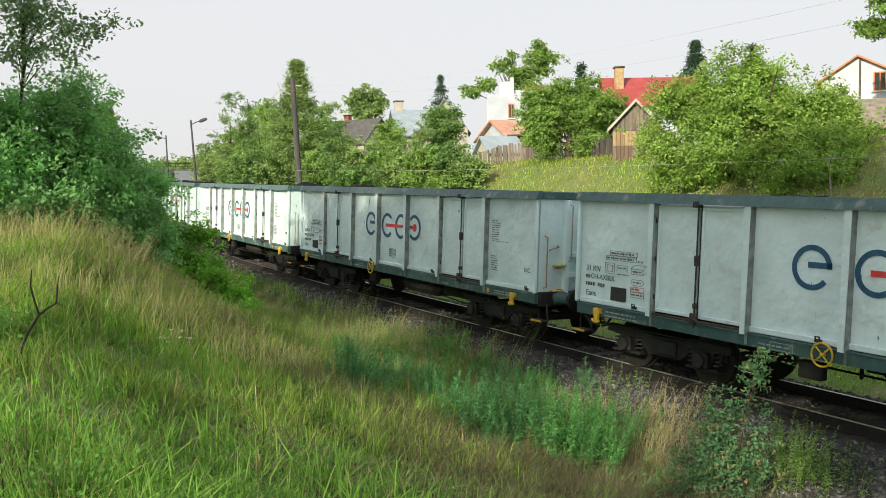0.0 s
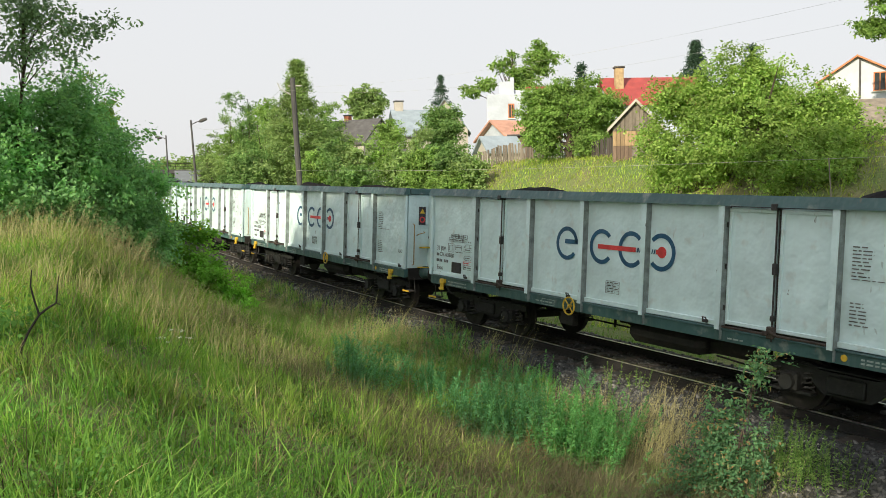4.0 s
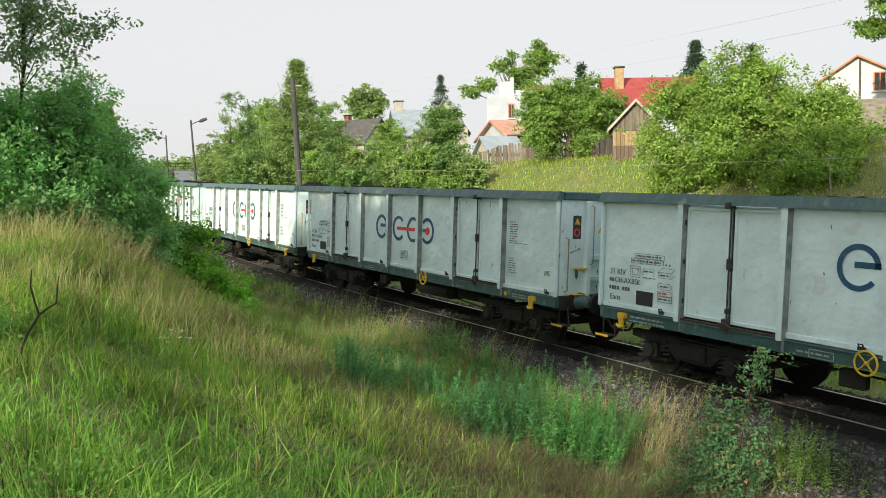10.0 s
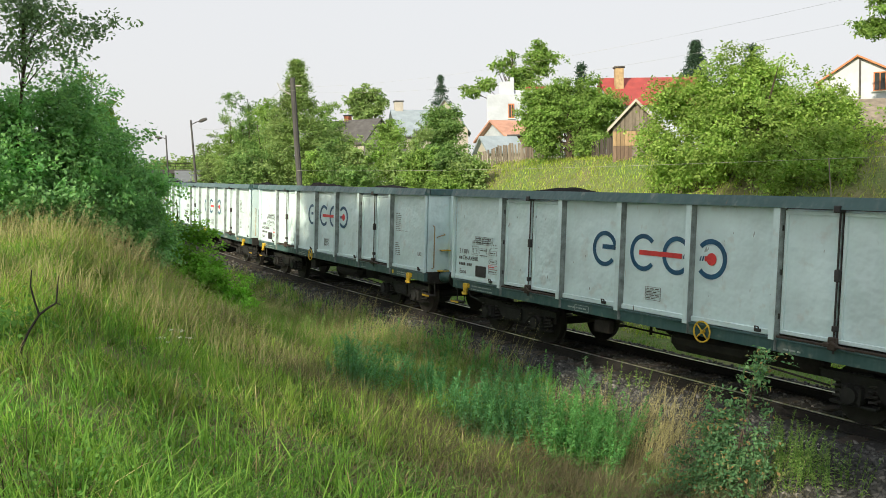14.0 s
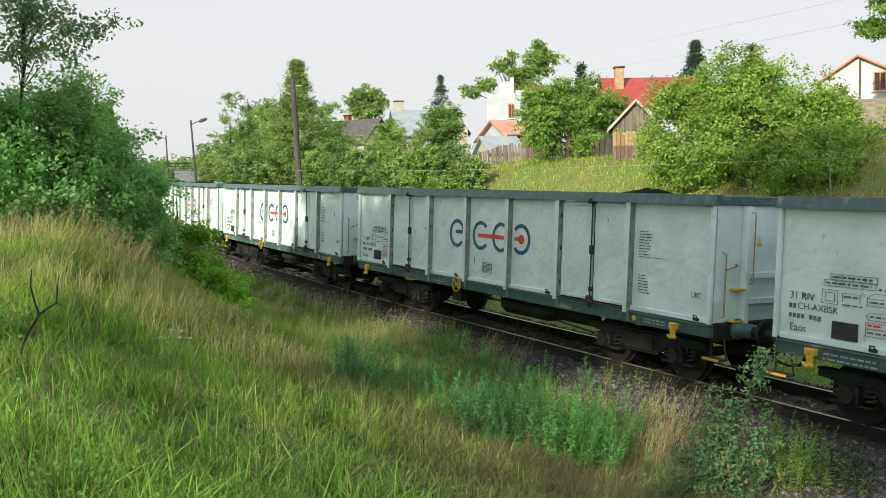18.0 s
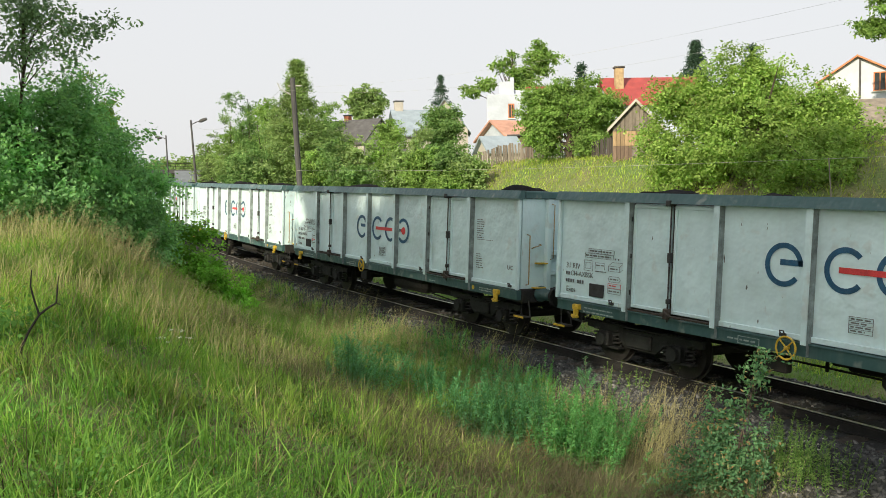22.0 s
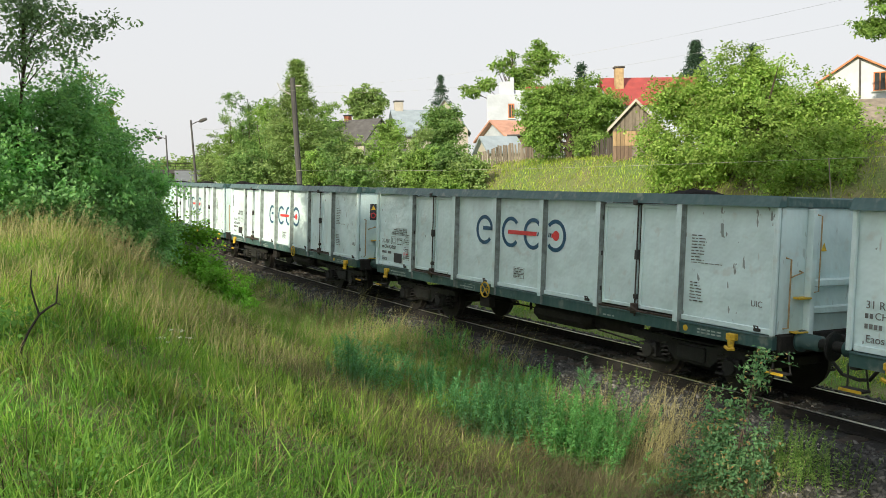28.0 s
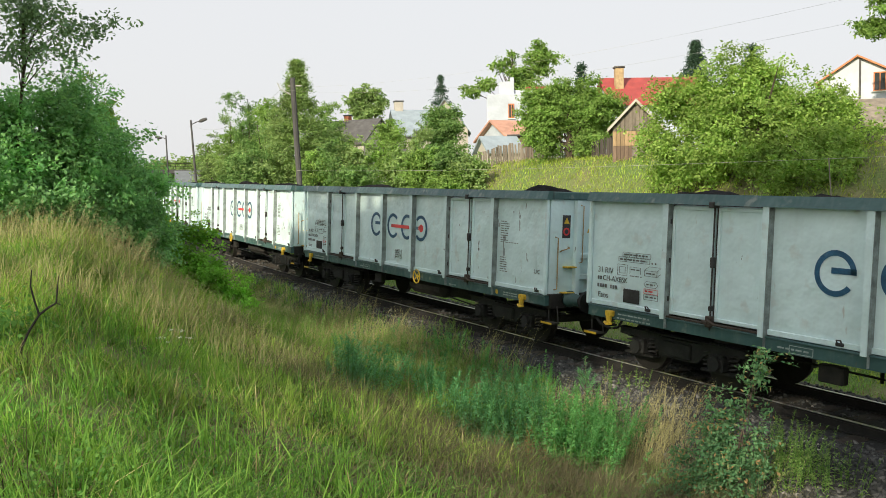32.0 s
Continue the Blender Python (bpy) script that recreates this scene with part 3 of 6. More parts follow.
        for e in (-1, 1):
            s = Shape().box(e * h - 0.055, e * h + 0.012, side * 1.43 - 0.035, side * 1.43 + 0.035, 1.135, 3.05, 0.01)
            part("corner_post", s, M_WHITE, w)
        rail = Shape().prism([(-h - 0.06, 3.045), (-h - 0.06, 3.215), (h + 0.06, 3.215), (h + 0.06, 3.045)], 0, 1)
        rail.v = [(x, side * ((1.53 if z < 3.1 else 1.46) if y == 0 else 1.36), z) for x, y, z in rail.v]
        tr = part("top_rail", rail, M_GREEN, w, "dark green-grey top rail with dull scuffed paint")
        for d0, d1 in ((POSTS[0], POSTS[1]), (POSTS[4], POSTS[5])):
            a, b = X(d0) + 0.07, X(d1) - 0.07
            m = (a + b) / 2
            door = part("door", Shape().box(a, b, side * 1.345 - 0.01, side * 1.345 + 0.01, 1.16, 3.03), M_WHITE, w)
            for l0, l1 in ((a, m - 0.03), (m + 0.03, b)):
                s = Shape()
                y0, y1 = side * 1.376 - 0.026, side * 1.376 + 0.026
                s.box(l0, l1, side * 1.362 - 0.006, side * 1.362 + 0.006, 1.2, 3.0)
                s.box(l0, l1, y0, y1, 1.19, 1.25, 0.008).box(l0, l1, y0, y1, 2.95, 3.01, 0.008)
                s.box(l0, l0 + 0.05, y0, y1, 1.25, 2.95, 0.008).box(l1 - 0.05, l1, y0, y1, 1.25, 2.95, 0.008)
                part("door_leaf", s, M_WHITE, door)
            for gx in (a - 0.012, b + 0.012, m):
                part("door_gap", Shape().box(gx - 0.009, gx + 0.009, side * 1.36 - 0.02, side * 1.36 + 0.02, 1.17, 3.03), M_RUBBER, door, "dark gap at the door's edge")
            part("threshold", Shape().box(a - 0.02, b + 0.02, side * 1.43 - 0.03, side * 1.43 + 0.03, 1.135, 1.165, 0.005), M_RUST, door, "rusty door threshold")
            if side < 0:
                part("lock_bar", Shape().tube([(m, -1.45, 1.05), (m, -1.45, 3.1)], 0.014, 8).box(m - 0.035, m + 0.035, -1.48, -1.40, 2.05, 2.22, 0.01).box(m - 0.05, m + 0.05, -1.55, -1.40, 3.0, 3.10, 0.01).box(m - 0.03, m + 0.03, -1.48, -1.40, 1.36, 1.44, 0.01), M_RUBBER, door, "dark vertical lock bar")
                part("latch", Shape().box(m - 0.06, m + 0.06, -1.51, -1.42, 1.10, 1.28, 0.012).box(m - 0.12, m - 0.02, -1.53, -1.46, 1.14, 1.20, 0.01).tube([(m, -1.52, 1.22), (m + 0.14, -1.54, 1.17), (m + 0.36, -1.5, 1.15)], [0.022, 0.02, 0.016], 6), M_RUST, door, "rusty door latch and lever")
                for hx in (a - 0.03, b + 0.03):
                    for z in (1.45, 2.1, 2.75):
                        part("hinge", Shape().tube([(hx, -1.455, z - 0.05), (hx, -1.455, z + 0.05)], 0.018, 6).box(hx - 0.04, hx + 0.04, -1.44, -1.42, z - 0.04, z + 0.04), M_RUBBER, door)
    # running gear
    sets = []
    for cx in (-4.5, 4.5):
        sets += make_bogie(w, cx)[1]
    part("air_tank", Shape().tube([(X(8.15), -0.75, 0.72), (X(8.2), -0.75, 0.72), (X(9.3), -0.75, 0.72), (X(9.35), -0.75, 0.72)], [0.1, 0.17, 0.17, 0.1], 16), M_UNDER, w, "", True)
    part("brake_cylinder", Shape().tube([(X(5.2), 0.35, 0.68), (X(5.9), 0.35, 0.68)], 0.2, 14).box(X(4.9), X(5.2), 0.2, 0.5, 0.55, 0.85, 0.02), M_UNDER, w)
    part("brake_rod", Shape().tube([(X(3.3), -0.3, 0.62), (X(9.5), -0.3, 0.55)], 0.02, 6).tube([(X(4.9), 0.1, 0.75), (X(4.9), 0.1, 0.45)], 0.03, 6).tube([(X(9.6), -1.0, 0.5), (X(8.7), -1.2, 0.62)], 0.018, 6), M_UNDER, w)
    part("brake_box", Shape().box(X(6.5), X(8.3), -1.15, -0.45, 0.52, 0.91, 0.14), M_UNDER, w)
    part("valve_box", Shape().box(X(4.75), X(5.15), -1.25, -1.1, 0.58, 0.84, 0.02), M_UNDER, w)
    # yellow brake handwheel
    hw = Shape()
    cxh, czh, rh = X(7.61), 1.015, 0.165
    hw.tube([(cxh + rh * math.cos(a), -1.5, czh + rh * math.sin(a)) for a in (2 * math.pi * k / 28 for k in range(29))], 0.016, 6, False)
    for k in range(4):
        a = math.pi / 4 + k * math.pi / 2
        hw.tube([(cxh, -1.49, czh), (cxh + rh * math.cos(a), -1.5, czh + rh * math.sin(a))], 0.012, 6)
    hw.tube([(cxh, -1.51, czh), (cxh, -1.40, czh)], 0.03, 8)
    part("handwheel", hw, M_YELLOW, w, "yellow spoked brake handwheel", True)
    # yellow rope hooks under the sill
    for hx in (0.62, 12.08):
        part("rope_hook", Shape().box(X(hx) - 0.09, X(hx) + 0.09, -1.52, -1.42, 0.97, 1.075, 0.015).tube([(X(hx), -1.49, 0.98), (X(hx) + 0.01, -1.50, 0.86)], [0.06, 0.045], 8).tube([(X(hx) - 0.10, -1.5, 0.855), (X(hx) - 0.02, -1.53, 0.83), (X(hx) + 0.08, -1.5, 0.845)], 0.028, 6), M_YELLOW, w, "yellow rope hook")
    # ring lettering on the side
    y0, y1 = FRONT - 0.008, FRONT - 0.004
    cz, r0, r1 = 2.21, 0.245, 0.325
    part("logo_ring", Shape().ring(X(5.05), cz, r0, r1, 0, 320, y0, y1).box(X(4.99), X(5.05 + 0.322), y0, y1, cz - 0.005, cz + 0.08), M_BLUE, w, "blue painted open ring with a bar")
    part("logo_ring", Shape().ring(X(6.045), cz, r0, r1, 42, 318, y0, y1), M_BLUE, w, "blue painted open ring")
    part("logo_ring", Shape().ring(X(6.825), cz, r0, r1, 42, 318, y0, y1), M_BLUE, w, "blue painted open ring")
    part("logo_ring", Shape().ring(X(7.555), cz, r0, r1, -138, 138, y0, y1), M_BLUE, w, "blue painted open ring")
    part("logo_bar", Shape().box(X(5.95), X(6.94), y0 - 0.003, y1, cz - 0.042, cz + 0.042), M_RED, w, "red painted bar")
    dot = Shape().tube([(X(7.57), y0, cz), (X(7.57), y1, cz)], 0.10, 20).box(X(7.43), X(7.50), y0 + 0.001, y1, cz - 0.042, cz + 0.042)
    part("logo_dot", dot, M_RED, w, "red painted dot")
    # stencilled lettering
    for a, b, c, d in ((0.80, 1.50, 2.07, 2.155), (0.70, 1.48, 1.98, 2.066), (0.68, 0.93, 1.73, 1.93), (0.73, 0.88, 1.77, 1.89), (1.36, 1.66, 1.77, 1.87), (1.36, 1.70, 1.36, 1.46)):
        part("stencil_frame", outline(Shape(), X(a), X(b), c, d), M_INK, w, "faded black stencilled frame")
    # dividers of the load table, the lid of the box mark and the six-sided mark
    for k in range(3):
        for x, c, d in ((0.975 + 0.175 * k, 2.07, 2.155), (0.895 + 0.195 * k, 1.98, 2.066)):
            part("stencil_line", Shape().box(X(x), X(x) + 0.006, FRONT - 0.012, FRONT - 0.006, c, d), M_INK, w)
    box = Shape()
    for (ax, az), (bx_, bz) in (((1.36, 1.87), (1.46, 1.94)), ((1.46, 1.94), (1.76, 1.94)), ((1.66, 1.87), (1.76, 1.94)), ((1.66, 1.77), (1.76, 1.84)), ((1.76, 1.84), (1.76, 1.94)), ((1.36, 1.63), (1.41, 1.68)), ((1.41, 1.68), (1.64, 1.68)), ((1.64, 1.68), (1.69, 1.63)), ((1.69, 1.63), (1.64, 1.58)), ((1.64, 1.58), (1.41, 1.58)), ((1.41, 1.58), (1.36, 1.63)), ((1.0, 1.78), (1.0, 1.90)), ((1.0, 1.90), (1.26, 1.90)), ((1.26, 1.90), (1.26, 1.78))):
        box.tube([(X(ax), FRONT - 0.008, az), (X(bx_), FRONT - 0.008, bz)], 0.004, 4)
    tagged(part("stencil_mark", box, M_INK, w, "black stencilled box and six-sided marks"), kind="stuff")
    for a, b, c, d, k in ((0.83, 1.47, 2.08, 2.145, 8), (0.73, 1.45, 1.99, 2.056, 9), (1.40, 1.62, 1.79, 1.85, 2), (1.42, 1.63, 1.60, 1.66, 4), (1.39, 1.68, 1.38, 1.44, 3), (1.02, 1.24, 1.83, 1.88, 5), (1.0, 1.3, 1.72, 1.76, 6)):
        part("stencil_line", bars(Shape(), X(a), X(b), c, d, 1, k, ragged=0.1), M_INK, w, "faded black stencilled line")
    part("stencil_frame", outline(Shape(), X(1.36), X(1.70), 1.465, 1.55), M_RED, w, "faded red stencilled frame")
    part("stencil_line", bars(Shape(), X(1.39), X(1.68), 1.48, 1.54, 1, 7), M_RED, w, "faded red stencilled line")
    for x in (1.54, 1.62):
        part("stencil_line", Shape().tube([(X(x), FRONT - 0.012, 2.0), (X(x), FRONT - 0.006, 2.0)], 0.018, 8), M_INK, w)
    lettering("31 RIV", X(0.16), 1.74, 0.15, w)
    lettering("Eaos", X(0.18), 1.28, 0.15, w)
    lettering("CH-AXBSK", X(0.30), 1.60, 0.135, w)
    for row, (n, z) in enumerate(((2, 1.60), (9, 1.46))):
        nb = Shape()
        for k in range(n):
            if (row, k) not in ((0, 2), (1, 4), (1, 8)):
                nb.box(X(0.16 + 0.068 * k), X(0.205 + 0.068 * k), FRONT - 0.012, FRONT - 0.006, z + 0.005, z + 0.07)
        part("stencil_line", nb, M_INK, w, "black stencilled number line")
    lettering("UIC", X(12.33), 1.53, 0.13, w)
    for top, rows, k in ((2.57, 9, 21), (1.80, 7, 31)):
        for i in range(rows):
            z = top - 0.05 * i
            part("stencil_line", bars(Shape(), X(11.1), X(11.42), z - 0.043, z, 1, k + i), M_INK, w, "small black stencilled line")
    part("stencil_line", bars(Shape(), X(11.1), X(11.75), 2.09, 2.12, 1, 23, ragged=0.05), M_INK, w, "small black stencilled line")
    table = part("stencil_frame", outline(Shape(), X(6.2), X(6.56), 1.37, 1.6), M_INK, w, "small black stencilled table")
    for i in range(4):
        part("stencil_line", bars(Shape(), X(6.23), X(6.53), 1.38 + 0.054 * i, 1.428 + 0.054 * i, 1, 51 + i), M_INK, table)
        if i:
            part("stencil_line", Shape().box(X(6.206), X(6.554), FRONT - 0.012, FRONT - 0.006, 1.373 + 0.055 * i, 1.378 + 0.055 * i), M_INK, table)
    plate = part("card_holder", Shape().box(X(0.87), X(1.26), FRONT - 0.03, FRONT - 0.004, 1.255, 1.50, 0.006), M_RUBBER, w, "dark rectangular card holder")
    for x0, x1, z in ((0.8, 1.6, 1.03), (0.78, 1.62, 0.96), (4.2, 4.75, 1.0), (11.35, 11.85, 1.04), (11.35, 11.85, 0.99), (9.1, 9.4, 0.98)):
        part("sill_stencil", bars(Shape(), X(x0), X(x1), z - 0.03, z + 0.03, 1, int(x0 * 100), y=-1.446, ragged=0.05), M_PALE, w, "pale stencilled marks on the sill")
    part("sill_stencil", outline(Shape(), X(4.4), X(4.8), 0.94, 1.06, 0.01, -1.446), M_PALE, w, "pale stencilled frame on the sill")
    for a, b in ((6.965, 7.0), (7.03, 7.065), (7.325, 7.345), (7.375, 7.40)):
        part("logo_mark", Shape().prism([(X(a), cz - 0.04), (X(b), cz - 0.04), (X(b) + 0.025, cz + 0.04), (X(a) + 0.025, cz + 0.04)], FRONT - 0.012, FRONT - 0.006), M_BLUE, w, "small dark blue painted mark")
    part("sill_mark", Shape().tube([(X(11.1), -1.447, 1.02), (X(11.1), -1.441, 1.02)], 0.05, 14), M_YELLOW, w, "round yellow mark on the sill")
    return w, sets


def make_load(seed):
    """Coal heaped along a wagon, with two or three crests."""
    rnd = random.Random(seed)
    nx, ny = 64, 14
    xs = np.linspace(-LONG / 2 + 0.08, LONG / 2 - 0.08, nx)
    ys = np.linspace(-1.34, 1.34, ny)
    gx, gy = np.meshgrid(xs, ys, indexing="ij")
    peaks = [(rnd.uniform(-5, 5), rnd.uniform(0.27, 0.48), rnd.uniform(0.9, 2.0)) for _ in range(3)]
    gz = np.full_like(gx, 2.86)
    gz += np.max([ph * np.exp(-((gx - px) / pw) ** 2) * np.exp(-(gy / 1.0) ** 2) for px, ph, pw in peaks], axis=0)
    for i in range(nx):
        for j in range(ny):
            gz[i, j] += 0.10 * noise.noise((gx[i, j] * 2.2, gy[i, j] * 3, seed)) + 0.05 * noise.noise((gx[i, j] * 9, gy[i, j] * 9, seed)) + rnd.uniform(-0.025, 0.025)
    idx = np.arange(nx * ny).reshape(nx, ny)
    q = np.stack([idx[:-1, :-1], idx[1:, :-1], idx[1:, 1:], idx[:-1, 1:]], -1).reshape(-1, 4)
    me = quick_mesh("coal_load", np.stack([gx, gy, gz], -1).reshape(-1, 3), q.ravel(), np.full(len(q), 4), M_COAL)
    return tagged(new("coal_load", me), "black heaped coal filling an open goods wagon", "coal", group="coal loads")


def end_sign(w):
    """Dark notice with a yellow triangle and a red ring on the leading end."""
    x = LONG / 2 + 0.004
    sign = part("end_sign", Shape().box(x, x + 0.006, -1.06, -0.86, 2.28, 2.74), M_SIGN, w, "dark notice with a yellow triangle and red ring")
    t = Shape().prism([(-0.07, -0.06), (0.07, -0.06), (0, 0.07)], 0.0, 0.004)
    t.v = [(x + 0.007 + y, -0.96 + a, 2.63 + z) for a, y, z in t.v]
    part("warning_triangle", t, M_YELLOW, sign, "yellow warning triangle")
    r = Shape().ring(0, 0, 0.05, 0.08, 0, 360, 0.0, 0.004, 24)
    r.v = [(x + 0.007 + y, -0.96 + a, 2.41 + z) for a, y, z in r.v]
    part("warning_ring", r, M_RED, sign, "red ring on white")


M_SIGN = surface("dark_notice", (0.03, 0.03, 0.04), 0.5, 0.0, 8, 0.3, 0.0)
FIRST, LAST = -19, 0
LOGO_SHIFT = {0: (-0.06, 0.0), -3: (0.045, 0.01), -4: (0.0, 0.06), -5: (0.0, -0.05), -6: (0.065, -0.03), -7: (0.07, 0.09), -8: (0.05, -0.02), -9: (0.06, 0.0), -10: (0.0, -0.11), -12: (0.0, 0.12), -13: (-0.02, -0.05)}
WAGONS, WHEELS, LOADS = [], [], []
w0, sets0 = make_wagon()
loads = [make_load(k) for k in range(4)]
for i in range(FIRST, LAST + 1):
    ob = w0 if i == LAST else copy_thing(w0, Matrix())
    WAGONS.append((i, ob))
    for c in ob.children:
        if c.name.startswith("logo") and i in LOGO_SHIFT:
            c.matrix_basis = pose(LOGO_SHIFT[i][0], 0, LOGO_SHIFT[i][1])
    if i in (-3, -5, -6, -13, -14):
        end_sign(ob)
    else:  # these run the other way round, with the brake gear towards the other end
        for c in ob.children:
            if c.name.startswith("handwheel"):
                c.matrix_basis = pose(-2.30, 0, 0)
    WHEELS += [c for b in ob.children if b.name.startswith("bogie") for c in b.children if c.name.startswith("wheelset")]
    ld = loads[i % 4] if i > LAST - 4 else copy_thing(loads[i % 4], Matrix())
    LOADS.append((i, ld))


def travelled(t):
    """How far the train has come along the track at t seconds."""
    return ((-1.45097e-4 * t + 7.56633e-3) * t + 5.62062) * t - 12.93


def wagon_pose(i, t):
    s = travelled(t) + i * PITCH_M + LONG / 2
    x, y, z, a = track(s)
    return pose(x, y, z, -math.degrees(CANT), math.degrees(GRADE), -math.degrees(a))


def motions():
    ticks = [SECONDS * k / 40 for k in range(41)]
    for i, ob in WAGONS + LOADS:
        walk(ob, [(t, wagon_pose(i, t)) for t in ticks])
    turns = [SECONDS * k / 320 for k in range(321)]
    for ob in WHEELS:
        x = ob.matrix_basis.translation.x
        walk(ob, [(t, pose(x, 0, 0.46, 0, math.degrees(travelled(t) / 0.46), 0)) for t in turns])


# ---- plants ----
RNG = np.random.default_rng(7)


def rand_units(n):
    v = RNG.normal(size=(n, 3))
    return v / np.linalg.norm(v, axis=1, keepdims=True)


def leaf_mesh(name, at, out, size, material, narrow=0.55, droop=0.2):
    """Small pointed leaves at the given places, facing roughly out."""
    n = len(at)
    nrm = out + 0.9 * rand_units(n)
    nrm /= np.linalg.norm(nrm, axis=1, keepdims=True)
    d = rand_units(n)
    d[:, 2] -= droop
    d -= nrm * np.sum(d * nrm, axis=1, keepdims=True)
    d /= np.linalg.norm(d, axis=1, keepdims=True) + 1e-9
    w = np.cross(nrm, d)
    L = (size * RNG.uniform(0.6, 1.3, n))[:, None]
    mid = at + d * L * 0.45 - nrm * L * 0.06
    v = np.stack([at, mid + w * L * narrow * 0.5, at + d * L, mid - w * L * narrow * 0.5], 1).reshape(-1, 3)
    return quick_mesh(name, v, np.arange(4 * n), np.full(n, 4), material)


def clumps_in(blobs, n, inner=0.55):
    """Places near the skin of a set of ellipsoids, with the outward way."""
    vol = np.array([b[3] * b[4] + b[4] * b[5] + b[3] * b[5] for b in blobs])
    pick = RNG.choice(len(blobs), n, p=vol / vol.sum())
    b = np.array(blobs)[pick]
    u = rand_units(n)
    r = RNG.uniform(inner ** 2, 1, n)[:, None] ** 0.5 * RNG.uniform(0.86, 1.10, n)[:, None]
    return b[:, :3] + u * r * b[:, 3:6], u


def crown_mesh(name, blobs, clumps, leaves, size, material, spread=0.28, inner=0.5, narrow=0.55, per=9, flat=0.62):
    """Boughs that stick out of the mass unevenly, twigs round each bough, leaves on each twig."""
    boughs = max(8, clumps // per)
    bc, bu = clumps_in(blobs, boughs, inner)
    grow = RNG.uniform(-0.25, 0.35, boughs)[:, None] * spread * 1.6
    bc = bc + bu * grow + np.array([0, 0, 1]) * RNG.normal(size=(boughs, 1)) * spread * 0.3
    w = RNG.uniform(0.4, 1.6, boughs)
    kb = RNG.choice(boughs, clumps, p=w / w.sum())
    wide = (w[kb] ** 0.5)[:, None]
    c = bc[kb] + RNG.normal(size=(clumps, 3)) * spread * wide * np.array([1.0, 1.0, flat])
    u = bu[kb]
    k = np.repeat(np.arange(clumps), leaves)
    off = RNG.normal(size=(len(k), 3)) * spread * 0.42 * np.array([1, 1, flat])
    out = u[k] * 0.5 + np.array([0, 0, 0.6])
    return leaf_mesh(name, c[k] + off, out, size, material, narrow), bc


def limbs(base, top, radius, tips, count, seed, low=0.12):
    """A leaning trunk with tapered limbs that reach into the crown."""
    rnd = random.Random(seed)
    s = Shape()
    base, top = Vector(base), Vector(top)
    pts = [base.lerp(top, t) + Vector((rnd.uniform(-1, 1), rnd.uniform(-1, 1), 0)) * (0.03 * (top - base).length * (0 < t < 1)) for t in (0, 0.2, 0.45, 0.7, 1)]
    s.tube(pts, [radius * 1.35, radius, radius * 0.8, radius * 0.5, radius * 0.15], 8)
    for _ in range(count):
        tip = Vector(tips[rnd.randrange(len(tips))])
        t = rnd.uniform(low, max(0.8, low + 0.25))
        a = base.lerp(top, t)
        if tip.z < a.z:
            t = max(low * 0.9, t * 0.4)
            a = base.lerp(top, t)
        m = a.lerp(tip, 0.5) + Vector((0, 0, 0.12 * (tip - a).length))
        r = radius * (0.55 - 0.4 * t)
        s.tube([a, a.lerp(m, 0.6), m, tip], [r, r * 0.75, r * 0.55, r * 0.12], 5, False)
    return s


def tree(name, label, category, base, blobs, clumps, leaves, size, leaf, trunk=0.12, top=None, limb_count=14, spread=0.28, inner=0.5, narrow=0.55, group="", bark=None, low=0.12, per=9, flat=0.62):
    x, y = base[:2]
    z = base[2] if len(base) > 2 else float(land(x, y)) - 0.1
    ob = thing(name, label, category, (0, 0, 0), 0, group)
    me, tips = crown_mesh("crown", blobs, clumps, leaves, size, leaf, spread, inner, narrow, per, flat)
    hi = max(b[2] + 0.6 * b[5] for b in blobs)
    tp = top or (np.mean([b[0] for b in blobs]), np.mean([b[1] for b in blobs]), hi)
    part("trunk", limbs((x, y, z), tp, trunk, tips, limb_count, len(bpy.data.objects), low), bark or M_BARK, ob)
    part("crown", me, leaf, ob)
    return ob


def fir(name, label, base, height, width, clumps=500, material=None, group="fir trees"):
    x, y, z = base
    ob = thing(name, label, "tree", (0, 0, 0), 0, group)
    part("trunk", Shape().tube([(x, y, z), (x, y, z + height * 0.98)], [0.16, 0.02], 6), M_BARK, ob)
    t = 1 - RNG.uniform(0, 0.93, clumps) ** 0.9 * 0.98
    layer = t + 0.012 * np.sin(t * 55)
    a = RNG.uniform(0, 2 * np.pi, clumps)
    r = (1 - layer) * width * RNG.uniform(0.1, 1.0, clumps) ** 0.6 * (1 + 0.25 * np.sin(a * 5 + t * 40)) + 0.04
    c = np.stack([x + r * np.cos(a), y + r * np.sin(a), z + layer * height - r * 0.18 + RNG.normal(size=clumps) * 0.08], 1)
    k = np.repeat(np.arange(clumps), 12)
    p = c[k] + RNG.normal(size=(len(k), 3)) * np.array([0.17, 0.17, 0.07])
    me = leaf_mesh("crown", p, np.tile([0, 0, 1.0], (len(k), 1)), 0.25, material or M_FIR, 0.3, 0.3)
    part("crown", me, M_FIR, ob)
    return ob


def on_land(x, y, dz=0.0):
    return (x, y, float(land(x, y)) + dz)


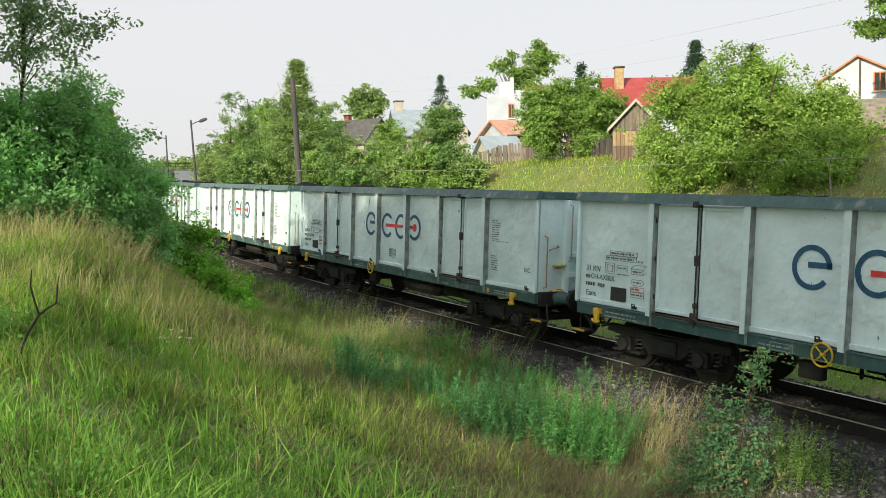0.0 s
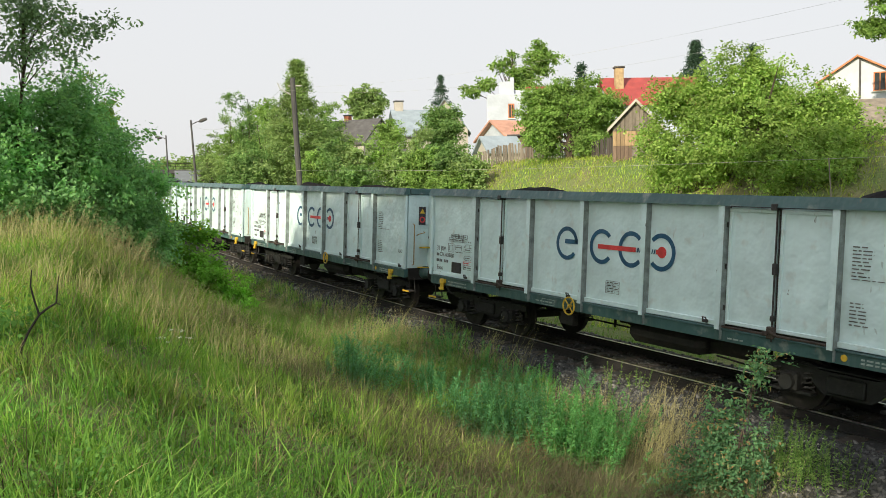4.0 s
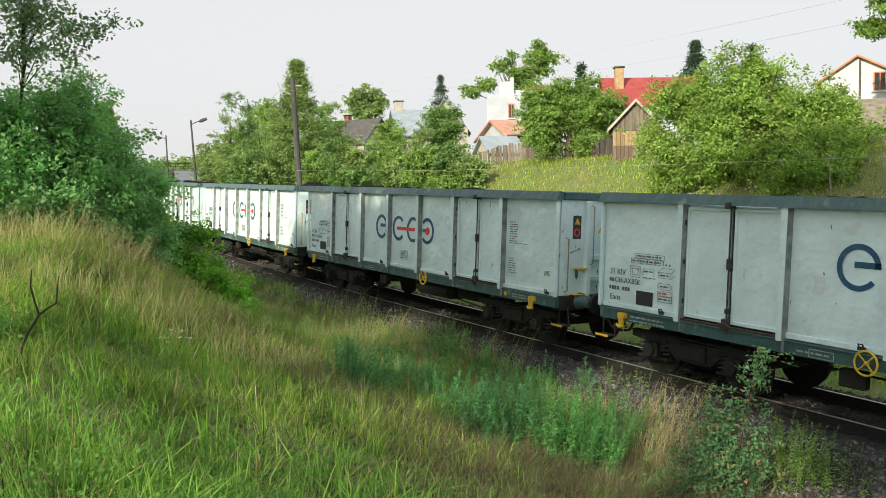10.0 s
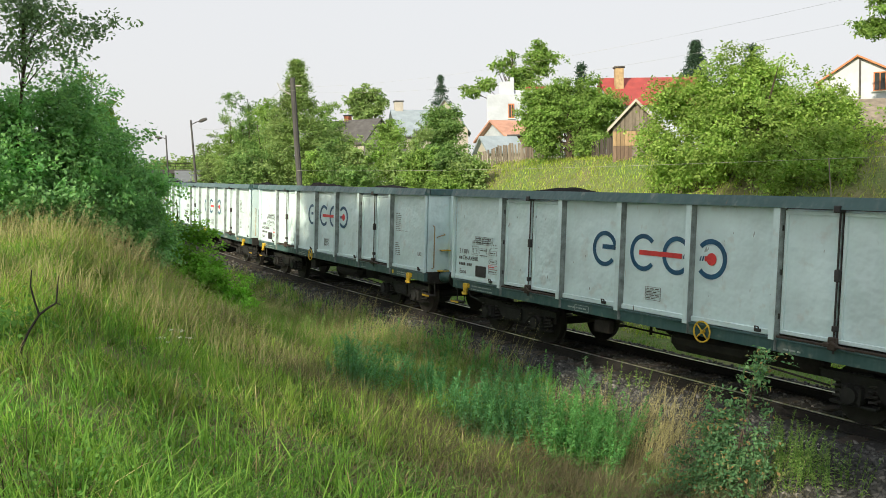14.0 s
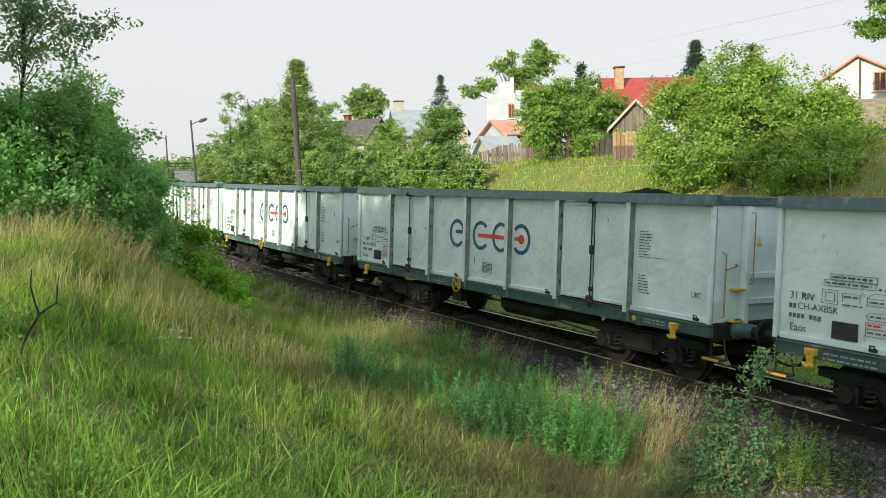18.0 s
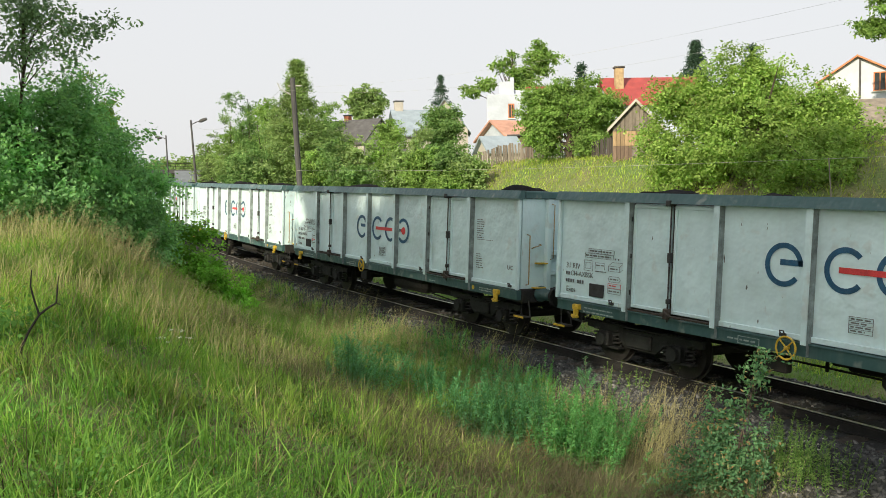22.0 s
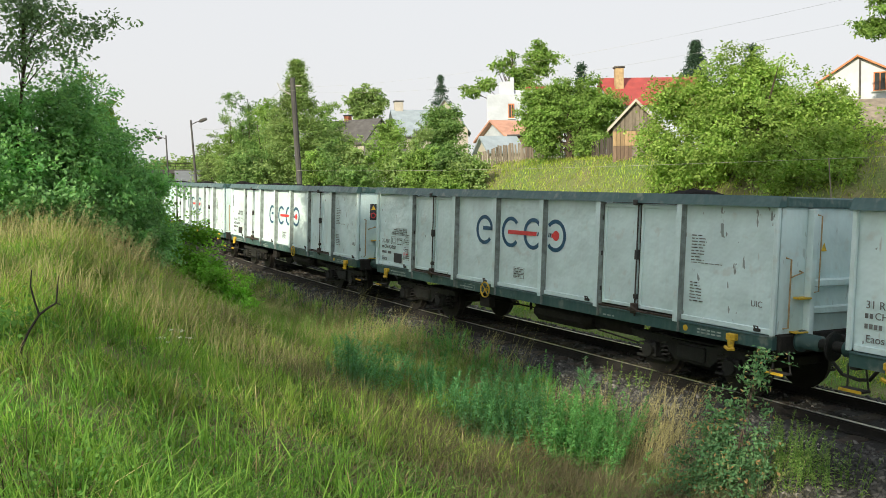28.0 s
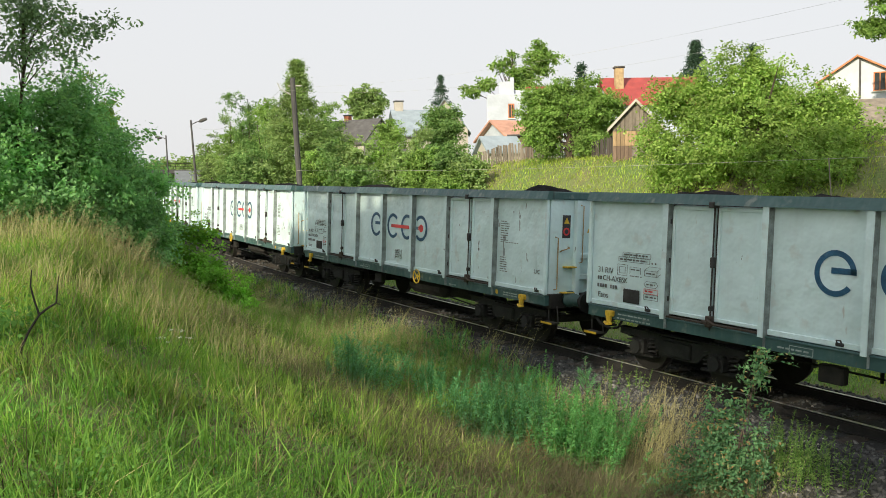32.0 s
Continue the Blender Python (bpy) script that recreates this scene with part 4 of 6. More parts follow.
# Tall bush thicket on the near bank, with a young oak standing out of it.
tree("bush", "dense dark green leafy bush on the grassy bank", "bush", (-17.6, -9.5),
     [(-16.9, -10.6, 4.5, 0.9, 0.8, 0.9), (-16.9, -10.0, 4.4, 0.9, 0.85, 0.9), (-17.3, -9.4, 4.3, 0.9, 0.8, 1.0), (-17.7, -8.8, 4.1, 0.7, 0.66, 0.95), (-18.1, -8.3, 3.6, 0.6, 0.54, 0.85), (-17.7, -9.1, 3.3, 0.95, 0.8, 0.8), (-16.9, -10.2, 3.4, 1.0, 0.75, 0.8), (-17.3, -9.6, 5.1, 0.6, 0.59, 0.5), (-18.4, -7.9, 3.0, 0.4, 0.4, 0.6), (-16.8, -11.4, 4.6, 0.9, 0.7, 1.0), (-16.6, -11.0, 3.6, 0.9, 0.9, 0.9), (-17.0, -10.4, 2.9, 1.0, 1.0, 0.8), (-17.8, -9.0, 2.6, 0.9, 0.9, 0.7), (-18.4, -8.2, 2.4, 0.6, 0.6, 0.6)],
     2900, 38, 0.083, M_LEAF_DARK, 0.08, limb_count=36, spread=0.2, inner=0.3, flat=0.85)
tree("bush", "bright green leafy bush at the edge of the thicket", "bush", (-19.5, -7.2),
     [(-19.4, -7.1, 1.9, 0.7, 0.65, 0.7), (-19.3, -6.7, 1.6, 0.5, 0.45, 0.6), (-19.6, -7.6, 2.5, 0.6, 0.55, 0.65), (-19.3, -7.0, 2.5, 0.45, 0.41, 0.4), (-19.8, -7.9, 3.2, 0.4, 0.4, 0.5), (-19.7, -7.9, 1.9, 0.6, 0.55, 0.7), (-19.4, -7.3, 1.3, 0.6, 0.6, 0.5), (-19.2, -6.6, 1.2, 0.6, 0.55, 0.55), (-19.0, -6.3, 1.4, 0.45, 0.45, 0.5), (-19.5, -7.7, 1.2, 0.6, 0.6, 0.5)],
     1050, 30, 0.09, leafy("sumac_leaves", (0.18, 0.42, 0.06), (0.32, 0.60, 0.11), 0.6), 0.04, limb_count=14, spread=0.17, inner=0.3)
tree("oak_tree", "slender young oak with sparse dark leaves above the thicket", "tree", (-17.4, -10.46),
     [(-15.9, -10.44, 6.63, 0.46, 0.44, 0.41), (-15.85, -10.03, 6.47, 0.46, 0.35, 0.31), (-15.77, -9.57, 6.36, 0.36, 0.29, 0.26), (-15.71, -9.21, 6.56, 0.29, 0.14, 0.12), (-15.89, -10.35, 5.9, 0.52, 0.35, 0.31), (-15.83, -9.92, 6.02, 0.41, 0.29, 0.26), (-15.92, -10.67, 6.16, 0.31, 0.29, 0.41), (-15.88, -10.3, 7.09, 0.52, 0.47, 0.41)],
     420, 8, 0.085, M_LEAF_OAK, 0.035, (-15.95, -10.5, 7.3), 34, 0.14, 0.05, low=0.62, per=3)
tree("sapling", "thin pale green sapling behind the bushes", "tree", (-19.8, -9.0),
     [(-19.7, -8.85, 5.8, 0.25, 0.2, 0.5), (-19.7, -8.9, 6.1, 0.13, 0.12, 0.25), (-19.7, -8.7, 5.3, 0.3, 0.3, 0.35)], 70, 16, 0.10, M_LEAF_LIGHT, 0.03, limb_count=8, spread=0.1, inner=0.2)

# Trees and bushes on the far side.
tree("bush", "large sunlit yellow-green bush on the far bank", "bush", (-20.2, 12.4),
     [(-22.3, 10.7, 5.9, 1.1, 1.1, 1.4), (-21.6, 11.4, 6.5, 1.2, 1.2, 1.4), (-20.4, 11.8, 6.6, 1.2, 1.2, 1.4), (-20.1, 12.7, 6.8, 0.8, 0.8, 1.0), (-19.4, 13.2, 6.2, 1.1, 1.1, 1.3), (-18.3, 13.4, 5.7, 1.0, 1.0, 1.2), (-17.3, 13.5, 5.2, 0.8, 0.7, 0.9), (-21.4, 10.2, 4.5, 1.3, 1.0, 0.9), (-19.9, 10.9, 4.7, 1.4, 1.2, 1.1), (-18.8, 11.8, 4.5, 1.2, 1.0, 0.9), (-17.8, 12.5, 4.5, 1.2, 1.0, 0.9), (-18.1, 11.7, 3.9, 0.6, 0.55, 0.5), (-18.2, 14.1, 6.1, 0.6, 0.6, 0.6), (-17.1, 12.9, 4.2, 0.8, 0.7, 0.75), (-19.6, 12.2, 5.6, 1.3, 1.2, 1.2), (-17.9, 13.6, 5.6, 0.8, 0.7, 0.9), (-16.6, 12.0, 4.6, 0.8, 0.6, 0.8), (-16.4, 11.0, 3.9, 0.7, 0.5, 0.5), (-17.6, 10.6, 3.7, 0.7, 0.5, 0.45)],
     3300, 25, 0.125, M_LEAF_LIGHT, 0.07, limb_count=26, spread=0.25, inner=0.3, per=7, flat=0.95)
tree("tree", "leafy green garden tree by the fence", "tree", (-32.4, 14.6),
     [(-33.3, 13.35, 7.2, 0.87, 0.82, 1.35), (-32.7, 14.1, 7.5, 0.97, 0.93, 1.2), (-32.3, 15.4, 7.3, 1.1, 1.0, 1.35), (-31.95, 16.5, 6.9, 0.8, 0.75, 1.35), (-33.1, 13.65, 5.85, 0.87, 0.82, 0.87), (-31.8, 15.2, 5.8, 0.97, 0.93, 0.95), (-32.6, 14.2, 8.4, 0.38, 0.36, 0.49)],
     2100, 26, 0.125, M_LEAF_MID, 0.13, limb_count=30, spread=0.24, inner=0.35)
tree("tree", "tall dark broadleaf tree behind the white house", "tree", (-72.4, 41, 7.5),
     [(-74.3, 38.6, 14.5, 1.1, 1.1, 1.1), (-73.4, 39.9, 16.4, 1.1, 1.1, 1.1), (-72.6, 40.9, 14.7, 1.3, 1.2, 1.5), (-71.7, 42.2, 16.6, 1.8, 1.6, 1.4), (-70.8, 43.3, 16.9, 1.3, 1.2, 1.4), (-71.9, 41.9, 15.0, 1.7, 1.4, 1.3), (-75.6, 37.2, 13.6, 1.0, 1.0, 0.6)],
     560, 20, 0.28, M_LEAF_MID, 0.22, limb_count=30, spread=0.36, inner=0.2)
tree("tree", "broadleaf tree at the edge of the village", "tree", (-30.6, 39.4),
     [(-31.7, 38.6, 14.5, 1.0, 0.9, 1.4), (-32.4, 38.2, 12.9, 0.8, 0.8, 0.6), (-31.2, 39.0, 13.4, 0.9, 0.9, 1.0), (-30.7, 39.4, 14.8, 1.2, 1.0, 1.5)], 480, 20, 0.24, M_LEAF_MID, 0.2, limb_count=20, spread=0.3)
fir("fir_tree", "dark spruce standing behind the houses", on_land(-57.5, 50.3), 17.0 - float(land(-57.5, 50.3)), 4.8, 2200)
fir("fir_tree", "dark spruce standing behind the houses", on_land(-111, 55.4), 20.6 - float(land(-111, 55.4)), 5.0, 1500)
fir("fir_tree", "narrow spire-shaped conifer behind the gardens", on_land(-53.3, 33.1), 13.3 - float(land(-53.3, 33.1)), 1.2, 500)
fir("fir_tree", "narrow spire-shaped conifer behind the gardens", on_land(-37.2, 33.2), 12.4 - float(land(-37.2, 33.2)), 0.8, 400)
tree("tree", "round-topped group of far trees", "tree", (-116, 46),
     [(-117.1, 44.1, 16.3, 1.1, 1.0, 1.5), (-116.6, 45.3, 17.1, 1.3, 1.3, 1.8), (-116.0, 46.4, 17.4, 1.5, 1.4, 2.0), (-115.6, 47.3, 16.3, 1.2, 1.1, 1.5), (-116.2, 45.8, 15.0, 2.6, 2.0, 1.8)],
     520, 18, 0.4, M_LEAF_FAR, 0.3, limb_count=16, spread=0.42)
fir("larch_tree", "tall feathery conical larch behind the track", on_land(-55.6, 10.4), 12.5 - float(land(-55.6, 10.4)), 4.2, 2900, M_LEAF_FAR, "")
WOODS = [(-86.2, 13.5, 6.9, 1.74, 1.65, 3.0), (-81, 13.7, 6.0, 2.0, 1.9, 2.1), (-75.6, 13.9, 9.1, 1.55, 1.5, 2.8), (-71.1, 11.5, 6.2, 2.2, 2.0, 2.0), (-65.6, 12.3, 7.1, 1.8, 1.7, 2.8), (-57.2, 9.0, 5.2, 1.7, 1.5, 1.5), (-54.6, 7.4, 4.4, 1.5, 1.2, 1.3), (-86.6, 26.8, 10.8, 1.9, 1.8, 2.1), (-66.0, 16.5, 8.0, 1.2, 1.1, 2.0), (-60.8, 13.4, 5.7, 1.2, 1.1, 1.9), (-78.3, 13.2, 7.9, 1.4, 1.3, 2.5), (-62.1, 9.9, 6.5, 1.45, 1.4, 2.2), (-58.8, 10.3, 7.0, 1.1, 1.0, 2.0), (-71.4, 14.0, 9.2, 1.1, 1.0, 2.25), (-54.9, 6.4, 4.9, 1.35, 1.2, 1.1), (-56.3, 13.4, 6.7, 1.0, 1.0, 1.6)]
for i, b in enumerate(WOODS):
    b = (b[0], b[1], b[2] + 0.12 * b[5], b[3] * 1.15, b[4] * 1.1, b[5] * 1.15)
    small = [(b[0] + RNG.uniform(-0.6, 0.6) * b[3], b[1] + RNG.uniform(-0.6, 0.6) * b[4], b[2] + RNG.uniform(-0.5, 0.6) * b[5], b[3] * 0.55, b[4] * 0.6, b[5] * 0.42) for _ in range(5)]
    low = (b[0], b[1], (b[2] - b[5] + float(land(b[0], b[1]))) / 2 + 0.6, b[3] * 0.8, b[4] * 0.8, max(0.6, (b[2] - b[5] * 0.4 - float(land(b[0], b[1]))) / 2))
    tree("tree", ("green" if i % 2 else "light green") + " broadleaf tree in the row beside the track", "tree", (b[0], b[1]), [(b[0], b[1], b[2] - 0.15 * b[5], b[3] * 0.75, b[4] * 0.75, b[5] * 0.75), low] + small, 520, 20, 0.17, (M_LEAF_FAR, M_LEAF_MID, M_LEAF_DEEP)[i % 3], 0.14, limb_count=14, spread=0.3, group="trees beside the track")
ROW = [(-44.1, 6.7, 5.0, 0.95, 0.9, 1.4), (-42.7, 7.35, 5.2, 1.1, 1.0, 1.6), (-41.3, 8.05, 5.4, 1.1, 1.0, 1.4), (-39.8, 8.7, 5.1, 1.0, 0.95, 1.5), (-38.8, 6.3, 3.9, 1.3, 0.9, 1.0), (-38.5, 9.0, 4.5, 0.8, 0.75, 1.2), (-37.2, 9.3, 4.7, 0.85, 0.8, 1.15), (-36.6, 10.3, 4.9, 1.0, 0.95, 1.15), (-35.2, 10.7, 4.3, 0.95, 0.9, 1.0), (-34.8, 9.5, 3.6, 1.3, 0.8, 0.9), (-61.3, 25.6, 8.8, 1.85, 1.7, 1.9), (-60.8, 22.4, 7.6, 1.3, 1.1, 1.6), (-53.0, 16.0, 7.2, 0.9, 0.85, 1.5), (-46.2, 8.2, 4.6, 1.2, 1.0, 1.4), (-48.5, 8.6, 4.4, 1.3, 1.0, 1.5)]
for i, b in enumerate(ROW):
    small = [(b[0] + RNG.uniform(-0.6, 0.6) * b[3], b[1] + RNG.uniform(-0.6, 0.6) * b[4], b[2] + RNG.uniform(-0.4, 0.6) * b[5], b[3] * 0.5, b[4] * 0.55, b[5] * 0.45) for _ in range(4)]
    low = (b[0], b[1], (b[2] - b[5] + float(land(b[0], b[1]))) / 2 + 0.4, b[3], b[4], max(0.5, (b[2] - b[5] * 0.5 - float(land(b[0], b[1]))) / 2))
    tree("bush", ("bright" if i % 3 == 0 else "dark") + " green bush on the far side of the track", "bush", (b[0], b[1]), [b, low] + small, 700 if b[3] > 1.5 else 420, 17, 0.24 if b[3] > 1.5 else 0.15, (M_LEAF_MID, M_LEAF_DEEP, M_LEAF_FAR)[i % 3], 0.06, limb_count=14, spread=0.34 if b[3] > 1.5 else 0.22, inner=0.35, group="bushes on the far bank")

# Tall high-crowned trees well behind the camera, whose shade falls over the near part of the train.
for i, (x, y, hgt, fill) in enumerate(((-4.0, -40.5, 20.4, 0.1), (0.5, -42, 21.6, 0.28), (5.0, -40.5, 22.6, 0.62), (9.2, -42.5, 22.8, 0.85), (13.4, -40.5, 23.0, 1.1), (17.8, -42.0, 22.8, 1.1), (22.2, -40.5, 23.0, 1.4), (27, -42, 22.8, 1.3), (32, -41, 22.8, 1.2))):
    fill *= 0.85
    hgt += 4.5
    crown = [(x, y, hgt - 2.2, 2.3, 2.2, 1.9), (x + 1.6, y + 0.6, hgt - 3.0, 2.0, 2.0, 1.4), (x - 1.8, y - 0.4, hgt - 2.9, 2.0, 2.0, 1.4)]
    if fill > 0.7:
        crown += [(x, y, hgt - 4.4, 2.5, 2.2, 0.7)]
    if x > 12:
        crown += [(x, y, hgt + 1.2, 2.4, 2.2, 2.2), (x, y, hgt + 4.2, 2.2, 2.0, 2.0)]
        fill *= 1.6
    tree("tree", "tall high-crowned broadleaf tree on top of the bank", "tree", (x, y), crown, int(720 * fill), 7, 0.62, M_LEAF_MID, 0.24, limb_count=20, spread=0.42, group="trees on the bank", low=0.6)

# Unseen trees added on the bank beyond the thicket to dapple the train's middle.
for x, y, hgt, fill in ((-22.8, -16.0, 10.4, 0.85), (-18.9, -16.2, 11.2, 0.7), (-26.5, -17.5, 10.3, 0.5), (-15.4, -17.0, 12.9, 0.65)):
    tree("tree", "unseen broadleaf tree added beyond the thicket to dapple the train", "tree", (x, y), [(x, y, hgt - 1.9, 1.8, 1.5, 1.5), (x + 1.3, y - 0.4, hgt - 3.1, 1.4, 1.3, 1.2), (x - 1.4, y + 0.2, hgt - 2.9, 1.4, 1.3, 1.2)], int(400 * fill), 16, 0.20, M_LEAF_MID, 0.16, limb_count=18, spread=0.36, group="trees on the bank", low=0.5, per=5)

# ---- grass and weeds ----
def blades(name, label, xy, height, width, material, lean=0.35, wind=(0.25, 0.1), category="grass"):
    n = len(xy)
    z = land(xy[:, 0], xy[:, 1]) - 0.02
    base = np.stack([xy[:, 0], xy[:, 1], z], 1)
    a = RNG.uniform(0, 2 * np.pi, n)
    side = np.stack([np.cos(a), np.sin(a), 0 * a], 1)
    h = height * RNG.uniform(0.45, 1.25, n)
    w = (width * RNG.uniform(0.6, 1.3, n))[:, None] * 0.5
    b = RNG.normal(size=(n, 2)) * lean + np.array(wind)
    up1 = np.stack([b[:, 0] * h * 0.3, b[:, 1] * h * 0.3, h * 0.55], 1)
    up2 = np.stack([b[:, 0] * h, b[:, 1] * h, h * (1 - 0.22 * np.clip(np.hypot(b[:, 0], b[:, 1]), 0, 1.4))], 1)
    v = np.stack([base - side * w, base + side * w, base + up1 + side * w * 0.75, base + up1 - side * w * 0.75, base + up2], 1).reshape(-1, 3)
    o = (np.arange(n) * 5)[:, None]
    f = np.concatenate([o + np.array([0, 1, 2, 3]), o + np.array([3, 2, 4])], 1).ravel()
    me = quick_mesh(name, v, f, np.tile([4, 3], n), material)
    return tagged(new(name, me), label, category, kind="stuff"), base, base + up2


def scatter(n, x0, x1, y0, y1, clump=0.0, keep=None):
    xy = np.stack([RNG.uniform(x0, x1, n), RNG.uniform(y0, y1, n)], 1)
    if clump:
        c = np.stack([RNG.uniform(x0, x1, max(4, n // 22)), RNG.uniform(y0, y1, max(4, n // 22))], 1)
        xy = c[RNG.integers(0, len(c), n)] + RNG.normal(size=(n, 2)) * clump
    d = np.hypot(xy[:, 0] - EYE[0], xy[:, 1] - EYE[1])
    ok = d > 2.6
    if keep is not None:
        ok &= keep(xy[:, 0], xy[:, 1])
    return xy[ok]


def bank(x, y):
    return y - np.clip(BEND_FROM - x, 0, 250) ** 2 * BEND / 2


def patchy(x, y, f=0.8, p=0.0):
    return np.sin(x * f + p + 1.7 * np.sin(y * f * 0.8 + p)) * np.sin(y * f * 1.2 + 2.1 * p + np.sin(x * f * 0.6))


def tufts(name, label, centres, per, height, width, material, spread=0.06, lean=0.55, wind=(0.10, 0.05), category="grass"):
    """Tufts of arching blades that fan out of a common foot; each tuft has its own size and bent."""
    m = len(centres)
    k = np.repeat(np.arange(m), per)
    n = len(k)
    off = RNG.normal(size=(n, 2)) * spread
    xy = centres[k] + off
    base = np.stack([xy[:, 0], xy[:, 1], land(xy[:, 0], xy[:, 1]) - 0.02], 1)
    big = RNG.uniform(0.55, 1.3, m)[k]
    bent = RNG.normal(size=(m, 2))[k] * 0.28
    h = height * big * RNG.uniform(0.5, 1.15, n)
    b = off / spread * 0.30 * lean + RNG.normal(size=(n, 2)) * lean * 0.55 + bent + np.array(wind)
    size = np.hypot(b[:, 0], b[:, 1]) + 1e-6
    b *= np.minimum(1.0, 1.25 / size)[:, None]
    size = np.minimum(size, 1.25)
    side = np.stack([-b[:, 1], b[:, 0], 0 * size], 1) / size[:, None]
    a = RNG.uniform(0, 2 * np.pi, n)
    side = side + 0.7 * np.stack([np.cos(a), np.sin(a), 0 * a], 1)
    side /= np.linalg.norm(side, axis=1, keepdims=True) + 1e-9
    side *= (width * RNG.uniform(0.55, 1.3, n) * 0.5)[:, None]

    def at(t):
        out = h * t ** 1.8
        return base + np.stack([b[:, 0] * out, b[:, 1] * out, h * (t - 0.42 * size * t ** 2.4)], 1)
    p1, p2, p3 = at(0.4), at(0.75), at(1.0)
    v = np.stack([base - side, base + side, p1 + side * 0.95, p1 - side * 0.95, p2 + side * 0.65, p2 - side * 0.65, p3], 1).reshape(-1, 3)
    o = (np.arange(n) * 7)[:, None]
    f = np.concatenate([o + np.array([0, 1, 2, 3]), o + np.array([3, 2, 4, 5]), o + np.array([5, 4, 6])], 1).ravel()
    me = quick_mesh(name, v, f, np.tile([4, 4, 3], n), material)
    return tagged(new(name, me), label, category, kind="stuff")


NEARBY = lambda x, y: bank(x, y) < -2.8
HIGH = lambda x, y: NEARBY(x, y) & ((y < -4.8 - 2.4 * RNG.uniform(0, 1, len(y))) | (x < -13))
tufts("meadow_grass", "tall green meadow grass in tufts on the bank", scatter(4300, -24, 1.0, -12.8, -2.8, 0, lambda x, y: HIGH(x, y) & (patchy(x, y, 1.3) > -0.6)), 15, 0.28, 0.0085, M_GRASS, 0.08, 0.85)
tufts("meadow_grass", "bright fresh grass in patches on the bank", scatter(2600, -19, 1.0, -12.8, -6.0, 0, lambda x, y: (y < -7.8 - 1.2 * RNG.uniform(0, 1, len(y))) & (patchy(x, y, 0.9, 1.0) > 0.05)), 13, 0.34, 0.010, M_FRESH, 0.06, 0.45)
# sunlight on the upper bank is put into this paler grass colour
tufts("meadow_grass", "yellowish green grass over the upper bank, coloured lighter as if sunlit", scatter(2300, -18, -8, -11.8, -6.0, 0, lambda x, y: patchy(x, y, 1.2, 0.4) > -0.6), 13, 0.36, 0.008, M_SUNNY, 0.07, 0.6)
tufts("short_grass", "short matted grass bent over in all directions", scatter(6800, -22, 1.0, -12.8, -3.0, 0, lambda x, y: bank(x, y) < -3.0), 10, 0.20, 0.009, M_DULL, 0.09, 1.1)
tufts("meadow_grass", "fresh grass around the near hollow", np.array([-6.5, -11.65]) + RNG.normal(size=(90, 2)) * np.array([0.8, 0.35]), 12, 0.34, 0.009, M_GRASS, 0.06, 0.5)
tufts("broad_grass", "broad bright green grass blades in tufts", scatter(900, -13, 0, -12.4, -7.6, 0, lambda x, y: NEARBY(x, y) & (patchy(x, y, 0.7, 3.1) > 0.15)), 9, 0.46, 0.0125, M_FRESH, 0.05, 0.35)
tufts("dry_grass", "pale dry grass tufts among the green", scatter(1700, -26, 0, -12.5, -2.6, 0, lambda x, y: (bank(x, y) < -2.6) & ((patchy(x, y, 0.7, 2.0) > 0.3) | ((x < -12.5) & (y < -7.2)))), 13, 0.42, 0.0055, M_STRAW, 0.09, 0.6)
tufts("dry_grass", "pale dry grass thick along the crest of the bank", scatter(1200, -20, -10.5, -11.6, -7.4, 0, lambda x, y: patchy(x, y, 1.1, 5.0) > -0.3), 11, 0.55, 0.005, M_STRAW, 0.08, 0.5)
tufts("withered_plants", "brown matted dead grass at the foot of the bank", scatter(2000, -13, -0.5, -8.0, -3.2, 0, lambda x, y: patchy(x, y, 0.8, 4.0) > -0.1), 13, 0.24, 0.007, M_BROWN, 0.10, 1.1)
tufts("withered_plants", "fine brown matted grass at the foot of the bank", scatter(1300, -12, -0.5, -8.4, -4.0, 0, lambda x, y: patchy(x, y, 0.9, 1.4) > 0.0), 12, 0.26, 0.0055, M_BROWN, 0.10, 1.1)
blades("withered_plants", "brown dead stems scattered over the bank", scatter(7000, -16, 0.5, -12.6, -5.0, 0.10), 0.42, 0.0045, M_BROWN, 0.6)
blades("far_grass", "sunlit grass on the far bank", scatter(56000, -62, -8, 4.0, 20, 0, lambda x, y: bank(x, y) > 4.0), 0.23, 0.03, leafy("far_bank_grass", (0.31, 0.47, 0.065), (0.53, 0.64, 0.15), 0.5, 0.6, (0.5, 0.45, 0.22), 0.08), 0.7)
blades("dry_grass", "pale dry grass on the far bank", scatter(6000, -60, -10, 5.0, 18, 0.3, lambda x, y: bank(x, y) > 5.0), 0.42, 0.012, M_STRAW, 0.6)
blades("verge_grass", "rank grass beside the ballast further along", scatter(20000, -60, -12.5, -6.5, 3, 0.15, lambda x, y: (bank(x, y) < -2.25) & (bank(x, y) > -6.5)), 0.5, 0.013, M_GRASS, 0.4)
blades("dry_grass", "tall pale dry grass beside the ballast", scatter(11000, -55, -13, -6.5, 3, 0.2, lambda x, y: (bank(x, y) < -2.3) & (bank(x, y) > -5.5)), 0.55, 0.009, M_STRAW, 0.4)


